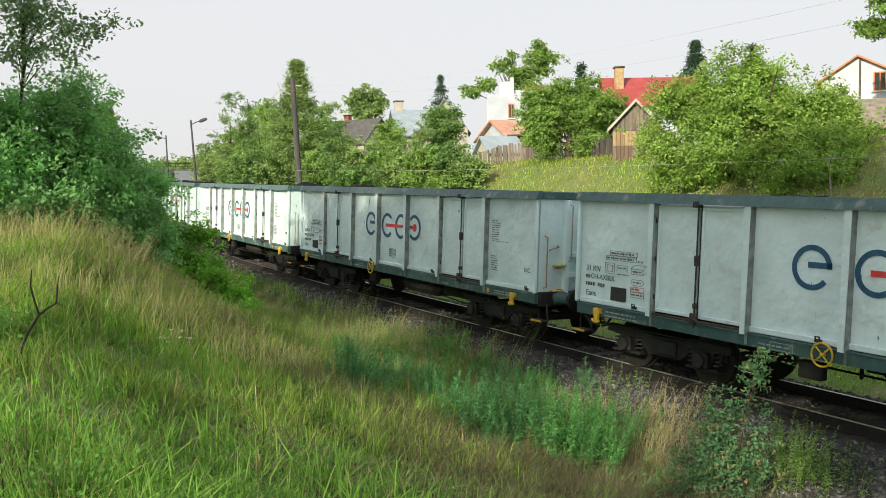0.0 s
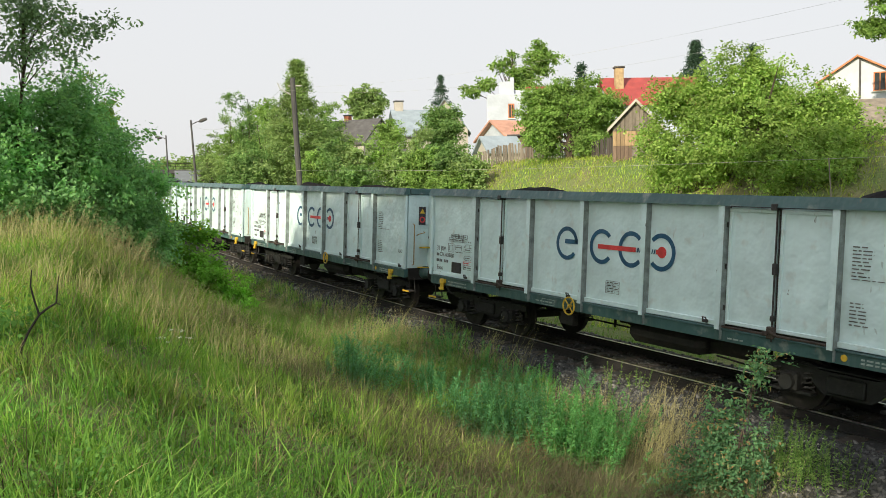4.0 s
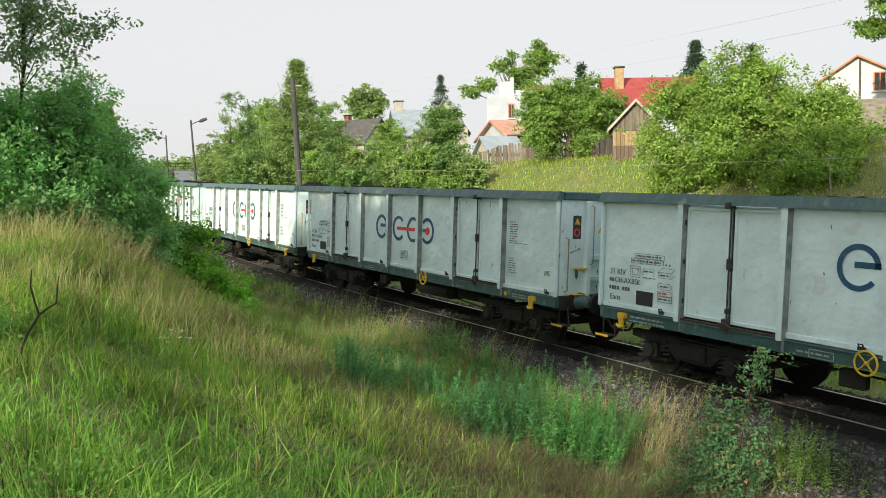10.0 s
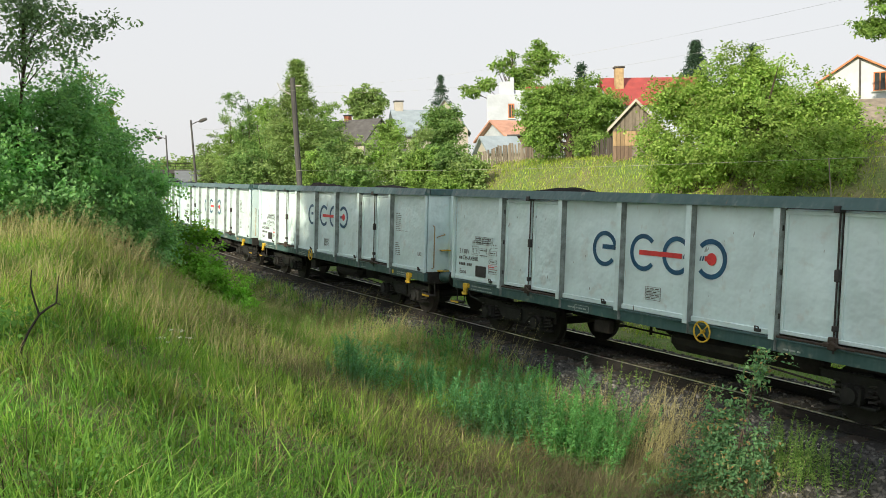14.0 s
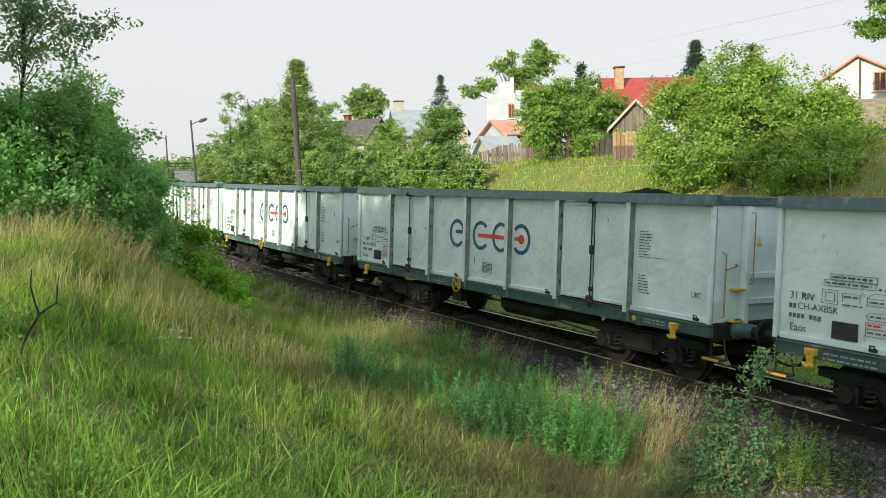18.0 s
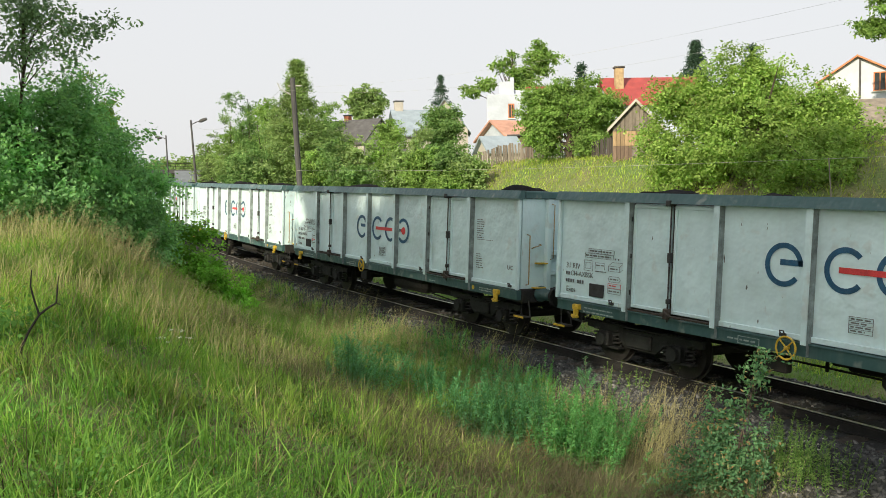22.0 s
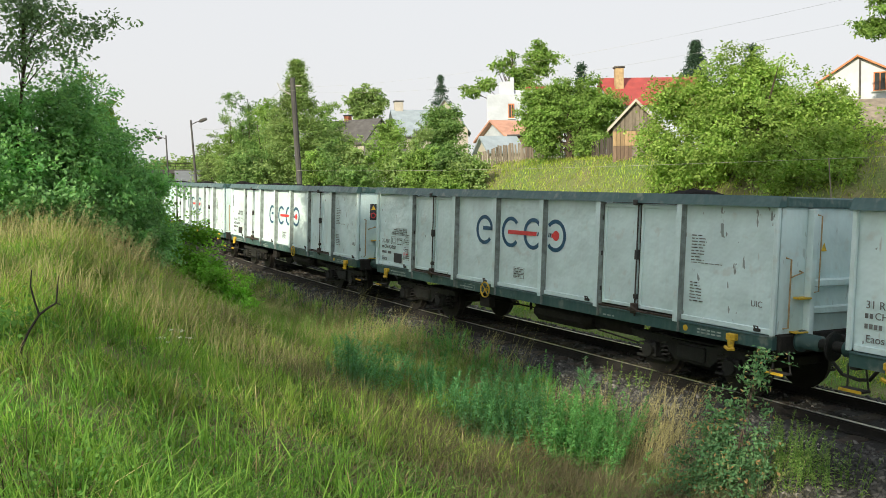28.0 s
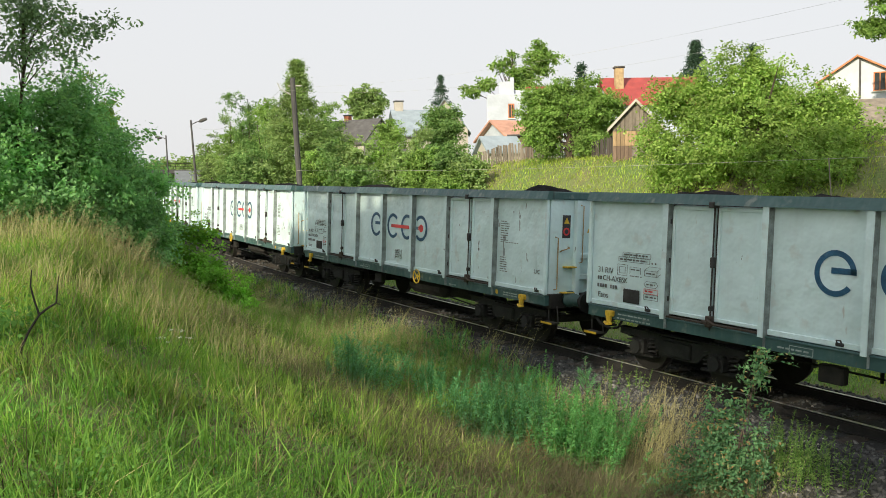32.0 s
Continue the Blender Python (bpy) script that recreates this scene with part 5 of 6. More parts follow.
def seed_heads(name, xy, height, material, stalk):
    """Bent stalks with feathery heads."""
    n = len(xy)
    z = land(xy[:, 0], xy[:, 1])
    h = height * RNG.uniform(0.7, 1.25, n)
    lean = RNG.normal(size=(n, 2)) * 0.22 + np.array([0.28, 0.12])
    base = np.stack([xy[:, 0], xy[:, 1], z], 1)
    tip = base + np.stack([lean[:, 0] * h, lean[:, 1] * h, h * 0.94], 1)
    me_pts, outs = [], []
    k = 14
    t = np.tile(np.linspace(0.78, 1.06, k), n)[:, None]
    i = np.repeat(np.arange(n), k)
    bow = (t ** 2)
    p = base[i] + (tip - base)[i] * t + np.stack([lean[i, 0], lean[i, 1], -0.3 + 0 * lean[i, 0]], 1) * (bow - 0.6) * 0.12
    p += RNG.normal(size=p.shape) * 0.008
    heads = leaf_mesh("seed_head", p, np.tile([0, 0, 0.4], (len(p), 1)), 0.024, material, 0.3, -0.6)
    w = 0.002
    side = np.array([0.6, 0.8, 0]) * w
    mid = base + (tip - base) * 0.55 - np.stack([lean[:, 0], lean[:, 1], 0 * h], 1) * 0.06 * h[:, None]
    top = base + (tip - base) * 0.85
    v = np.stack([base - side, base + side, mid + side, mid - side, top + side * 0.6, top - side * 0.6], 1).reshape(-1, 3)
    o = (np.arange(n) * 6)[:, None]
    f = np.concatenate([o + np.array([0, 1, 2, 3]), o + np.array([3, 2, 4, 5])], 1).ravel()
    stems = quick_mesh("stalk", v, f, np.full(2 * n, 4), stalk)
    g = thing(name, "pale flowering grasses with bent feathery heads", "grass", kind="stuff")
    tagged(part("seed_heads", heads, material, g), kind="stuff")
    tagged(part("stalks", stems, stalk, g), kind="stuff")
    return g


seed_heads("flowering_grass", np.concatenate([scatter(420, -16, -10.5, -11.2, -8.2, 0.3), scatter(420, -24, -12, -5.6, -2.8, 0.3, lambda x, y: bank(x, y) < -2.6), scatter(330, -11.5, -7.4, -3.6, -2.5, 0.2)]), 0.6, M_STRAW, M_STRAW)


def weeds(name, label, spots, height, material, leaf=0.075, stems=40, spread=0.19, step=0.03, narrow=0.15, category="weed"):
    """Leafy stems that fan out of one root, set with narrow leaves all the way up."""
    for cx, cy, k in spots:
        n = max(3, int(stems * k))
        off = RNG.normal(size=(n, 2)) * spread * (0.6 + 0.4 * k)
        xy = np.array([cx, cy]) + off
        z = land(xy[:, 0], xy[:, 1])
        far = np.hypot(off[:, 0], off[:, 1]) / (spread + 1e-6)
        h = height * k ** 0.4 * RNG.uniform(0.55, 1.1, n) * (1 - 0.16 * np.clip(far, 0, 2.5))
        lean = off / (spread + 1e-6) * 0.13 + RNG.normal(size=(n, 2)) * 0.10 + np.array([0.05, 0.02])
        g = thing(name, label, category, (0, 0, 0), 0, "weeds beside the track")
        s = Shape()
        pts, outs, sizes = [], [], []
        for i in range(n):
            b = Vector((xy[i, 0], xy[i, 1], z[i] - 0.03))
            t = b + Vector((lean[i, 0] * h[i], lean[i, 1] * h[i], h[i]))
            c = b.lerp(t, 0.5) - Vector((lean[i, 0], lean[i, 1], 0)) * 0.15 * h[i]
            s.tube([b, c, t], [0.005, 0.004, 0.0015], 3, False)
            m = int(h[i] / step)
            f = np.sort(RNG.uniform(0.0, 1.0, m * 3) ** 0.7)
            a = np.arange(m * 3) * 2.4 + RNG.uniform(0, 6)
            q = f[:, None]
            pts.append((1 - q) ** 2 * np.array(b) + 2 * q * (1 - q) * np.array(c * 2 - (b + t) / 2) + q ** 2 * np.array(t))
            outs.append(np.stack([np.cos(a), np.sin(a), 0.25 + 0.9 * f ** 3 + RNG.normal(size=len(f)) * 0.35], 1))
            sizes.append(leaf * RNG.uniform(0.55, 1.3, len(f)) * (1.1 - 0.55 * f ** 2))
        p, o = np.concatenate(pts), np.concatenate(outs)
        o /= np.linalg.norm(o, axis=1, keepdims=True)
        L = np.concatenate(sizes)[:, None]
        w = np.cross(o, np.array([0, 0, 1.0]) + 0.5 * rand_units(len(o)))
        w /= np.linalg.norm(w, axis=1, keepdims=True) + 1e-9
        mid = p + o * L * 0.5 + np.array([0, 0, 0.10]) * L
        v = np.stack([p, mid + w * L * narrow, p + o * L - np.array([0, 0, 0.15]) * L, mid - w * L * narrow], 1).reshape(-1, 3)
        part("foliage", quick_mesh("foliage", v, np.arange(len(v)), np.full(len(p), 4), material), material, g)
        tagged(part("stem", s, M_HERB, g), kind="stuff")


weeds("goldenrod", "clump of tall bluish green leafy weeds beside the ballast",
      [(-11.41, -6.99, 0.6), (-11.78, -6.45, 0.8), (-12.93, -5.51, 0.5), (-12.65, -6.22, 0.7), (-13.9, -4.6, 0.5), (-12.22, -5.11, 0.7), (-10.89, -5.4, 0.7), (-10.3, -5.4, 0.9), (-10.26, -4.93, 1.1), (-10.96, -3.99, 0.9), (-11.97, -4.05, 0.8), (-12.91, -2.9, 0.6), (-9.95, -4.85, 0.8), (-11.56, -5.24, 0.5)], 1.15, M_WEED)
weeds("goldenrod", "clump of tall fresh green leafy weeds beside the ballast",
      [(-9.27, -4.78, 0.7), (-9.08, -4.54, 1.0), (-9.3, -3.94, 0.9), (-9.89, -3.07, 0.7), (-10.28, -3.41, 0.9), (-10.96, -3.19, 0.6), (-16.95, -2.62, 0.4), (-16.55, -2.26, 0.35), (-15.56, -2.59, 0.6), (-14.44, -2.62, 0.5), (-18.18, -2.53, 0.4), (-12.73, -2.39, 0.4)], 1.2, M_WEED_FRESH)
weeds("weed", "pale yellowish green weeds at the edge of the ballast",
      [(-17.48, -1.38, 0.45), (-18.1, -1.64, 0.4), (-16.16, -1.76, 0.4), (-25.04, -2.71, 0.5), (-27.19, -2.46, 0.5), (-21.09, -1.99, 0.4), (-11.21, -1.44, 0.35), (-11.72, -1.5, 0.35), (-29.21, -2.13, 0.5)], 0.95, M_WEED_PALE, 0.06, 26)
weeds("weed", "grey-green tufted weeds at the edge of the ballast", [(-18.1, -2.9, 0.7), (-17.6, -3.0, 0.6), (-21.0, -2.9, 0.6), (-24.2, -2.9, 0.8), (-23.4, -3.2, 0.7), (-22.0, -3.1, 0.6), (-26.0, -3.0, 0.8), (-28.0, -2.8, 0.8)], 0.7, M_HERB, 0.06, 26, 0.2)
M_DOCK = leafy("rusty_dock", (0.16, 0.10, 0.05), (0.30, 0.19, 0.09), 0.3)
weeds("dock", "rust-brown seeding dock plants at the foot of the bank", [(-19.2, -3.9, 0.4), (-20.3, -3.6, 0.4), (-22.0, -3.3, 0.5), (-17.7, -4.3, 0.3), (-11.7, -5.75, 0.3), (-11.5, -5.5, 0.3), (-9.0, -5.4, 0.25)], 1.15, M_DOCK, 0.05, 22, 0.16)
weeds("weed", "light green leafy weeds at the foot of the bank", [(-18.6, -4.4, 0.5), (-17.0, -4.1, 0.55), (-16.2, -3.6, 0.6), (-15.2, -3.9, 0.55), (-14.4, -3.3, 0.6), (-13.5, -3.7, 0.5), (-20.6, -3.2, 0.5), (-19.4, -3.1, 0.5), (-16.9, -3.2, 0.5), (-13.0, -4.6, 0.4)], 1.25, M_WEED_PALE, 0.08, 26, 0.22)
weeds("evening_primrose", "single tall yellow-green flowering stem", [(-7.59, -2.23, 0.2), (-7.38, -2.24, 0.15), (-7.52, -2.26, 0.12), (-11.49, -2.59, 0.15), (-11.21, -2.17, 0.15)], 1.75, M_WEED_PALE, 0.055, 6, 0.03)
weeds("low_weed", "pale thin weeds growing out of the ballast", [(-7.71, -2.53, 0.8), (-7.54, -2.4, 0.9), (-7.2, -2.51, 0.8), (-7.03, -2.39, 0.8), (-6.79, -2.39, 0.7), (-7.25, -2.67, 0.8), (-7.54, -2.86, 0.8), (-6.59, -2.33, 0.6), (-7.32, -2.23, 0.6)], 1.0, M_WEED_PALE, 0.06, 16, 0.13, 0.045)


def herbs(name, label, xy, size, material, height=0.12):
    p = np.stack([xy[:, 0], xy[:, 1], land(xy[:, 0], xy[:, 1]) + RNG.uniform(0.02, height, len(xy))], 1)
    me = leaf_mesh(name, p, np.tile([0.2, -0.2, 1.0], (len(p), 1)), size, material, 0.7, 0.0)
    return tagged(new(name, me), label, "plants", kind="stuff")


herbs("low_herbs", "low broad-leaved herbs in the grass", scatter(22000, -16, 0.5, -12.6, -4.0, 0.25), 0.04, M_HERB, 0.14)
herbs("leaf_litter", "dead leaves and stems lying between the plants", scatter(14000, -14, 0, -10, -3.8, 0.25), 0.07, M_BROWN, 0.05)

tree("oak_sapling", "oak sapling with reddish young leaves beside the ballast", "shrub", (-7.45, -3.55),
     [(-7.35, -3.17, 1.25, 0.16, 0.14, 0.12), (-7.28, -3.09, 1.38, 0.10, 0.09, 0.08), (-7.44, -3.32, 1.0, 0.13, 0.12, 0.12), (-7.65, -3.52, 0.93, 0.12, 0.1, 0.09), (-7.48, -3.48, 0.62, 0.25, 0.22, 0.18), (-7.66, -3.69, 0.46, 0.25, 0.22, 0.18), (-7.25, -3.34, 0.46, 0.2, 0.18, 0.2), (-7.45, -3.61, 0.18, 0.4, 0.34, 0.25), (-7.7, -3.85, 0.16, 0.3, 0.28, 0.22), (-7.13, -3.37, 0.10, 0.24, 0.24, 0.22), (-7.38, -3.69, -0.14, 0.42, 0.38, 0.22), (-7.75, -4.0, -0.12, 0.3, 0.28, 0.22), (-7.23, -3.2, 0.85, 0.12, 0.1, 0.12)], 560, 13, 0.062, leafy("young_oak_leaves", (0.09, 0.225, 0.11), (0.17, 0.32, 0.15), 0.4, 0.6, (0.36, 0.26, 0.13), 0.10), 0.014, (-7.28, -3.1, 1.4), limb_count=30, spread=0.09, inner=0.1, narrow=0.45, per=5)



def pine_seedling(x, y, height):
    z = float(land(x, y))
    g = thing("pine_seedling", "small soft-needled pine seedling by the track", "shrub")
    s = Shape().tube([(x, y, z), (x, y, z + height)], [0.012, 0.006], 6)
    arms = [((x, y, z + height * 0.45), (x, y, z + height))]
    for k in range(8):
        a, b = k * 2.4, 0.3 + 0.35 * (k / 8)
        p0 = Vector((x, y, z + height * b))
        p1 = p0 + Vector((math.cos(a) * 0.2, math.sin(a) * 0.2, 0.28)) * (1.1 - 0.5 * k / 8)
        s.tube([p0, p0.lerp(p1, 0.5) - Vector((0, 0, 0.03)), p1], [0.006, 0.005, 0.003], 5)
        arms.append((p0, p1))
    part("stem", s, M_BARK, g)
    ps, os_ = [], []
    for p0, p1 in arms:
        f = np.linspace(0.15, 1, 110)
        ps.append(np.array(p0) + np.outer(f, np.array(p1) - np.array(p0)))
        os_.append(rand_units(110) + np.array([0, 0, 0.9]))
    p, o = np.concatenate(ps), np.concatenate(os_)
    o /= np.linalg.norm(o, axis=1, keepdims=True)
    w = np.cross(o, rand_units(len(o))) * 0.003
    v = np.stack([p - w, p + w, p + o * 0.08], 1).reshape(-1, 3)
    part("needles", quick_mesh("needles", v, np.arange(len(v)), np.full(len(p), 3), M_WEED), M_WEED, g)


pine_seedling(-11.4, -2.48, 1.0)

blades("dry_grass", "dry grass lying over the edge of the ballast", scatter(9000, -16, -4, -3.5, -1.9, 0.12, lambda x, y: patchy(x, y, 1.3, 3.0) > -0.3), 0.22, 0.004, M_STRAW, 1.3)
blades("withered_plants", "brown and grey dead stems between the weeds", scatter(16000, -14.5, -6.5, -8.0, -3.0, 0.1), 0.42, 0.0035, M_BROWN, 0.5)



def along(n, x0, x1, b0, b1, clump):
    """Clumped places in a strip that follows the track's bend."""
    c = np.stack([RNG.uniform(x0, x1, n // 22), RNG.uniform(b0, b1, n // 22)], 1)
    xy = c[RNG.integers(0, len(c), n)] + RNG.normal(size=(n, 2)) * clump
    xy[:, 1] += np.clip(BEND_FROM - xy[:, 0], 0, 250) ** 2 * BEND / 2
    return xy


blades("verge_grass", "shaded green grass beyond the far rail", along(14000, -34, 3, 2.1, 5.0, 0.2), 0.22, 0.012, M_DULL, 0.6)
tufts("rank_grass", "rank green grass among the weeds at the foot of the bank", along(1500, -24, -10.5, -5.8, -2.7, 0.25), 13, 0.5, 0.009, M_GRASS, 0.09, 0.5)
tufts("dry_grass", "straw-coloured grass among the weeds at the foot of the bank", along(900, -26, -9.5, -5.2, -2.5, 0.25), 12, 0.55, 0.006, M_STRAW, 0.09, 0.5)
M_STALK = leafy("dead_brown_stalks", (0.03, 0.025, 0.02), (0.09, 0.07, 0.045), 0.1)
blades("dead_stalks", "thin dark dead stalks leaning in the grass", scatter(260, -11, -2.5, -12.0, -5.5, 0.2), 0.62, 0.006, M_STALK, 0.45)
blades("rank_grass", "rank dull grass hiding the edge of the ballast", along(13000, -36, -13, -4.6, -1.95, 0.13), 0.5, 0.012, M_GRASS, 0.4)
blades("dry_grass", "tall straw-coloured stalks at the edge of the ballast", along(6500, -34, -13.5, -4.2, -2.0, 0.16), 0.6, 0.009, M_STRAW, 0.4)
blades("withered_plants", "brown dead stems lying between the tufts", scatter(4500, -12.5, -5, -8.6, -3.6, 0.13), 0.36, 0.008, M_BROWN, 1.1)
seed_heads("flowering_grass", np.concatenate([np.array([cx, cy]) + RNG.normal(size=(26, 2)) * 0.2 for cx, cy, k in [(-10.12, -2.5, 1), (-9.76, -2.37, 1), (-9.41, -2.35, 1), (-9.62, -1.96, 1), (-10.25, -2.12, 1), (-9.37, -2.64, 1)]]), 0.62, M_STRAW, M_STRAW)
seed_heads("flowering_grass", along(420, -24, -13, -3.6, -2.3, 0.2), 0.95, M_STRAW, M_STRAW)
herbs("low_herbs", "dark broad-leaved plants at the foot of the dead branch", np.array([-9.1, -11.5]) + RNG.normal(size=(500, 2)) * 0.28, 0.06, M_HERB, 0.3)
herbs("low_herbs", "pale nettle-like plants in the near grass", np.array([-5.29, -11.54]) + RNG.normal(size=(420, 2)) * 0.2, 0.034, M_HERB, 0.24)
for cx, cy in [(-7.24, -2.05), (-7.87, -2.62), (-10.01, -9.74)]:
    g = thing("yarrow", "small white flower heads on thin stems", "flower", group="white flowers")
    s = Shape()
    heads = np.array([cx, cy, float(land(cx, cy)) + 0.34]) + RNG.normal(size=(7, 3)) * np.array([0.1, 0.1, 0.05])
    for q in heads:
        s.tube([(cx, cy, float(land(cx, cy)) - 0.02), tuple(q)], 0.002, 3, False)
    tagged(part("stem", s, M_HERB, g), kind="stuff")
    k = np.repeat(np.arange(7), 26)
    part("blossom", leaf_mesh("blossom", heads[k] + RNG.normal(size=(len(k), 3)) * np.array([0.018, 0.018, 0.004]), np.tile([0, 0, 1.0], (len(k), 1)), 0.012, M_PETAL, 0.9, 0.0), M_PETAL, g, "white blossoms")

blades("dry_grass", "fine pale stalks standing at the ballast's edge", scatter(5000, -14, -6, -3.3, -2.2, 0.1, lambda x, y: patchy(x, y, 1.1, 5.0) > -0.2), 0.5, 0.003, M_STRAW, 0.3)


# Forked dead branch in the grass.
bx, by = -8.37, -11.47
tz = float(land(bx, by))


def twig(points, radii):
    """Points are metres sideways and up from the branch's foot."""
    return [(bx + 0.52 * r, by + 0.854 * r, tz + z) for r, z in points], radii, 6


dead = Shape().tube(*twig([(-0.01, -0.05), (0.02, 0.18), (0.10, 0.34), (0.19, 0.47)], [0.014, 0.013, 0.012, 0.011]))
dead.tube(*twig([(0.19, 0.47), (0.15, 0.60), (0.125, 0.72), (0.14, 0.86)], [0.011, 0.009, 0.008, 0.004]))
dead.tube(*twig([(0.19, 0.47), (0.27, 0.53), (0.34, 0.57), (0.355, 0.68), (0.37, 0.80)], [0.011, 0.010, 0.009, 0.007, 0.004]))
dead.tube(*twig([(0.34, 0.57), (0.39, 0.55)], [0.006, 0.003]))
part("branch", dead, M_DEAD, thing("dead_branch", "bare black forked dead branch standing in the grass", "branch"))


# ---- village, poles and cables ----
M_PLASTER = surface("pale_plaster", (0.42, 0.40, 0.36), 0.9, 0.0, 1.2, 0.12, 0.2)
M_PLASTER_W = surface("white_plaster", (0.43, 0.48, 0.56), 0.9, 0.0, 1.2, 0.1, 0.2)
M_PLASTER_Y = surface("cream_plaster", (0.50, 0.54, 0.61), 0.9, 0.0, 1.2, 0.1, 0.2)
M_ROOF_RED = surface("red_sheet_roof", (0.32, 0.055, 0.05), 0.6, 0.0, 1.5, 0.2, 0.2)
M_ROOF_ORANGE = surface("orange_tile_roof", (0.50, 0.19, 0.09), 0.75, 0.0, 2.5, 0.25, 0.4)
M_ROOF_PINK = surface("faded_terracotta_roof", (0.48, 0.27, 0.20), 0.8, 0.0, 2, 0.2, 0.3)
M_ROOF_BLUE = surface("pale_blue_sheet_roof", (0.27, 0.33, 0.385), 0.6, 0.0, 1.5, 0.15, 0.15)
M_ROOF_DARK = surface("dark_fibre_cement_roof", (0.085, 0.085, 0.088), 0.85, 0.0, 2, 0.25, 0.3)
M_ROOF_GREY = surface("mossy_grey_roof", (0.24, 0.21, 0.17), 0.9, 0.0, 3, 0.3, 0.5, stain=(0.15, 0.13, 0.08))
M_BRICK = surface("red_brickwork", (0.33, 0.12, 0.07), 0.9, 0.0, 4, 0.25, 0.4)
M_CHIMNEY = surface("yellow_brickwork", (0.40, 0.30, 0.17), 0.9, 0.0, 4, 0.25, 0.4)
M_PLANK = surface("weathered_planks", (0.17, 0.15, 0.125), 0.9, 0.0, 4, 0.35, 0.4, stretch=(1, 1, 0.15), per_object=0.25)
M_PLANK_DARK = surface("dark_planks", (0.07, 0.06, 0.055), 0.9, 0.0, 4, 0.35, 0.4, stretch=(1, 1, 0.15), per_object=0.25)
M_PLANK_BROWN = surface("brown_painted_planks", (0.15, 0.105, 0.078), 0.8, 0.0, 4, 0.3, 0.3, stretch=(1, 1, 0.15), per_object=0.15)
M_PLANK_GOLD = surface("orange_varnished_planks", (0.27, 0.19, 0.105), 0.7, 0.0, 4, 0.25, 0.3, stretch=(1, 1, 0.15), per_object=0.15)
M_TRIM = surface("orange_trim", (0.45, 0.16, 0.06), 0.7, 0.0, 4, 0.2, 0.2)
M_FRAME = surface("white_window_frame", (0.7, 0.7, 0.68), 0.5, 0.0, 4, 0.1, 0.1)
M_GLASS, _n, _l, _b = nodes_of("window_glass", 0.08, 0.0, 0.8)
_b.inputs["Base Color"].default_value = (0.03, 0.035, 0.04, 1)


def window(parent, x, z, w, h, y, frame_mat=None):
    f = Shape()
    t = 0.08
    for a, b, c, d in ((x - w / 2, x + w / 2, z, z + t), (x - w / 2, x + w / 2, z + h - t, z + h), (x - w / 2, x - w / 2 + t, z + t, z + h - t), (x + w / 2 - t, x + w / 2, z + t, z + h - t), (x - 0.03, x + 0.03, z + t, z + h - t)):
        f.box(a, b, y - 0.07, y + 0.01, c, d)
    win = part("window", f, frame_mat or M_FRAME, parent)
    part("pane", Shape().box(x - w / 2 + t, x + w / 2 - t, y - 0.03, y - 0.012, z + t, z + h - t), M_GLASS, win)
    part("sill", Shape().box(x - w / 2 - 0.08, x + w / 2 + 0.08, y - 0.14, y - 0.002, z - 0.06, z - 0.003), M_FRAME, win)


def gable_house(name, label, at, turn, w, d, eave, ridge, wall, roof, along="x", over=0.3, category="house", lean=0.0):
    """A house on a w by d plan; the ridge runs along x or faces the front (y)."""
    g = thing(name, label, category, at, turn)
    s = Shape()
    if along == "x":
        o = [(-d / 2, 0), (-d / 2, eave), (lean * d, ridge), (d / 2, eave), (d / 2, 0)]
        s.prism(o, -w / 2, w / 2)
        s.v = [(y, x, z) for x, y, z in s.v]
    else:
        o = [(-w / 2, 0), (-w / 2, eave), (lean * w, ridge), (w / 2, eave), (w / 2, 0)]
        s.prism(o, -d / 2, d / 2)
    part("wall", s, wall, g)
    half, run = (d / 2, w / 2 + over) if along == "x" else (w / 2, d / 2 + over)
    for sg in (-1, 1):
        top = lean * 2 * half
        slope = (ridge - eave) / abs(sg * half - top)
        low = (sg * (half + over), eave - slope * over)
        o = [low, (top, ridge), (top, ridge + 0.13), (low[0], low[1] + 0.13)]
        r = Shape().prism(o, -run, run)
        r.v = [(x, y, z + 0.012) for x, y, z in r.v]
        if along == "x":
            r.v = [(y, x, z) for x, y, z in r.v]
        part("roof", r, roof, g)
    return g


def chimney(parent, x, y, z0, z1, w=0.5, mat=None):
    c = part("chimney", Shape().box(x - w / 2, x + w / 2, y - w / 2, y + w / 2, z0, z1, 0.02), mat or M_CHIMNEY, parent)
    part("chimney_cap", Shape().box(x - w / 2 - 0.08, x + w / 2 + 0.08, y - w / 2 - 0.08, y + w / 2 + 0.08, z1 + 0.003, z1 + 0.14, 0.02), M_CONCRETE, c)


# Cream house with an orange roof.
h = gable_house("house", "cream rendered house with an orange tiled roof", (-41.1, 50.6, 5.2), 33, 5.4, 9, 5.9, 7.5, M_PLASTER_Y, M_ROOF_ORANGE, "y", 0.35, lean=-0.06)
window(h, 1.15, 5.0, 0.85, 1.35, -4.5, M_TRIM)
part("trim_band", Shape().box(0.05, 2.7, -4.53, -4.503, 4.0, 4.35), M_TRIM, h, "orange painted band")
part("downpipe", Shape().tube([(-0.15, -4.58, 1.0), (-0.15, -4.58, 7.4)], 0.07, 8), M_ROOF_DARK, h)
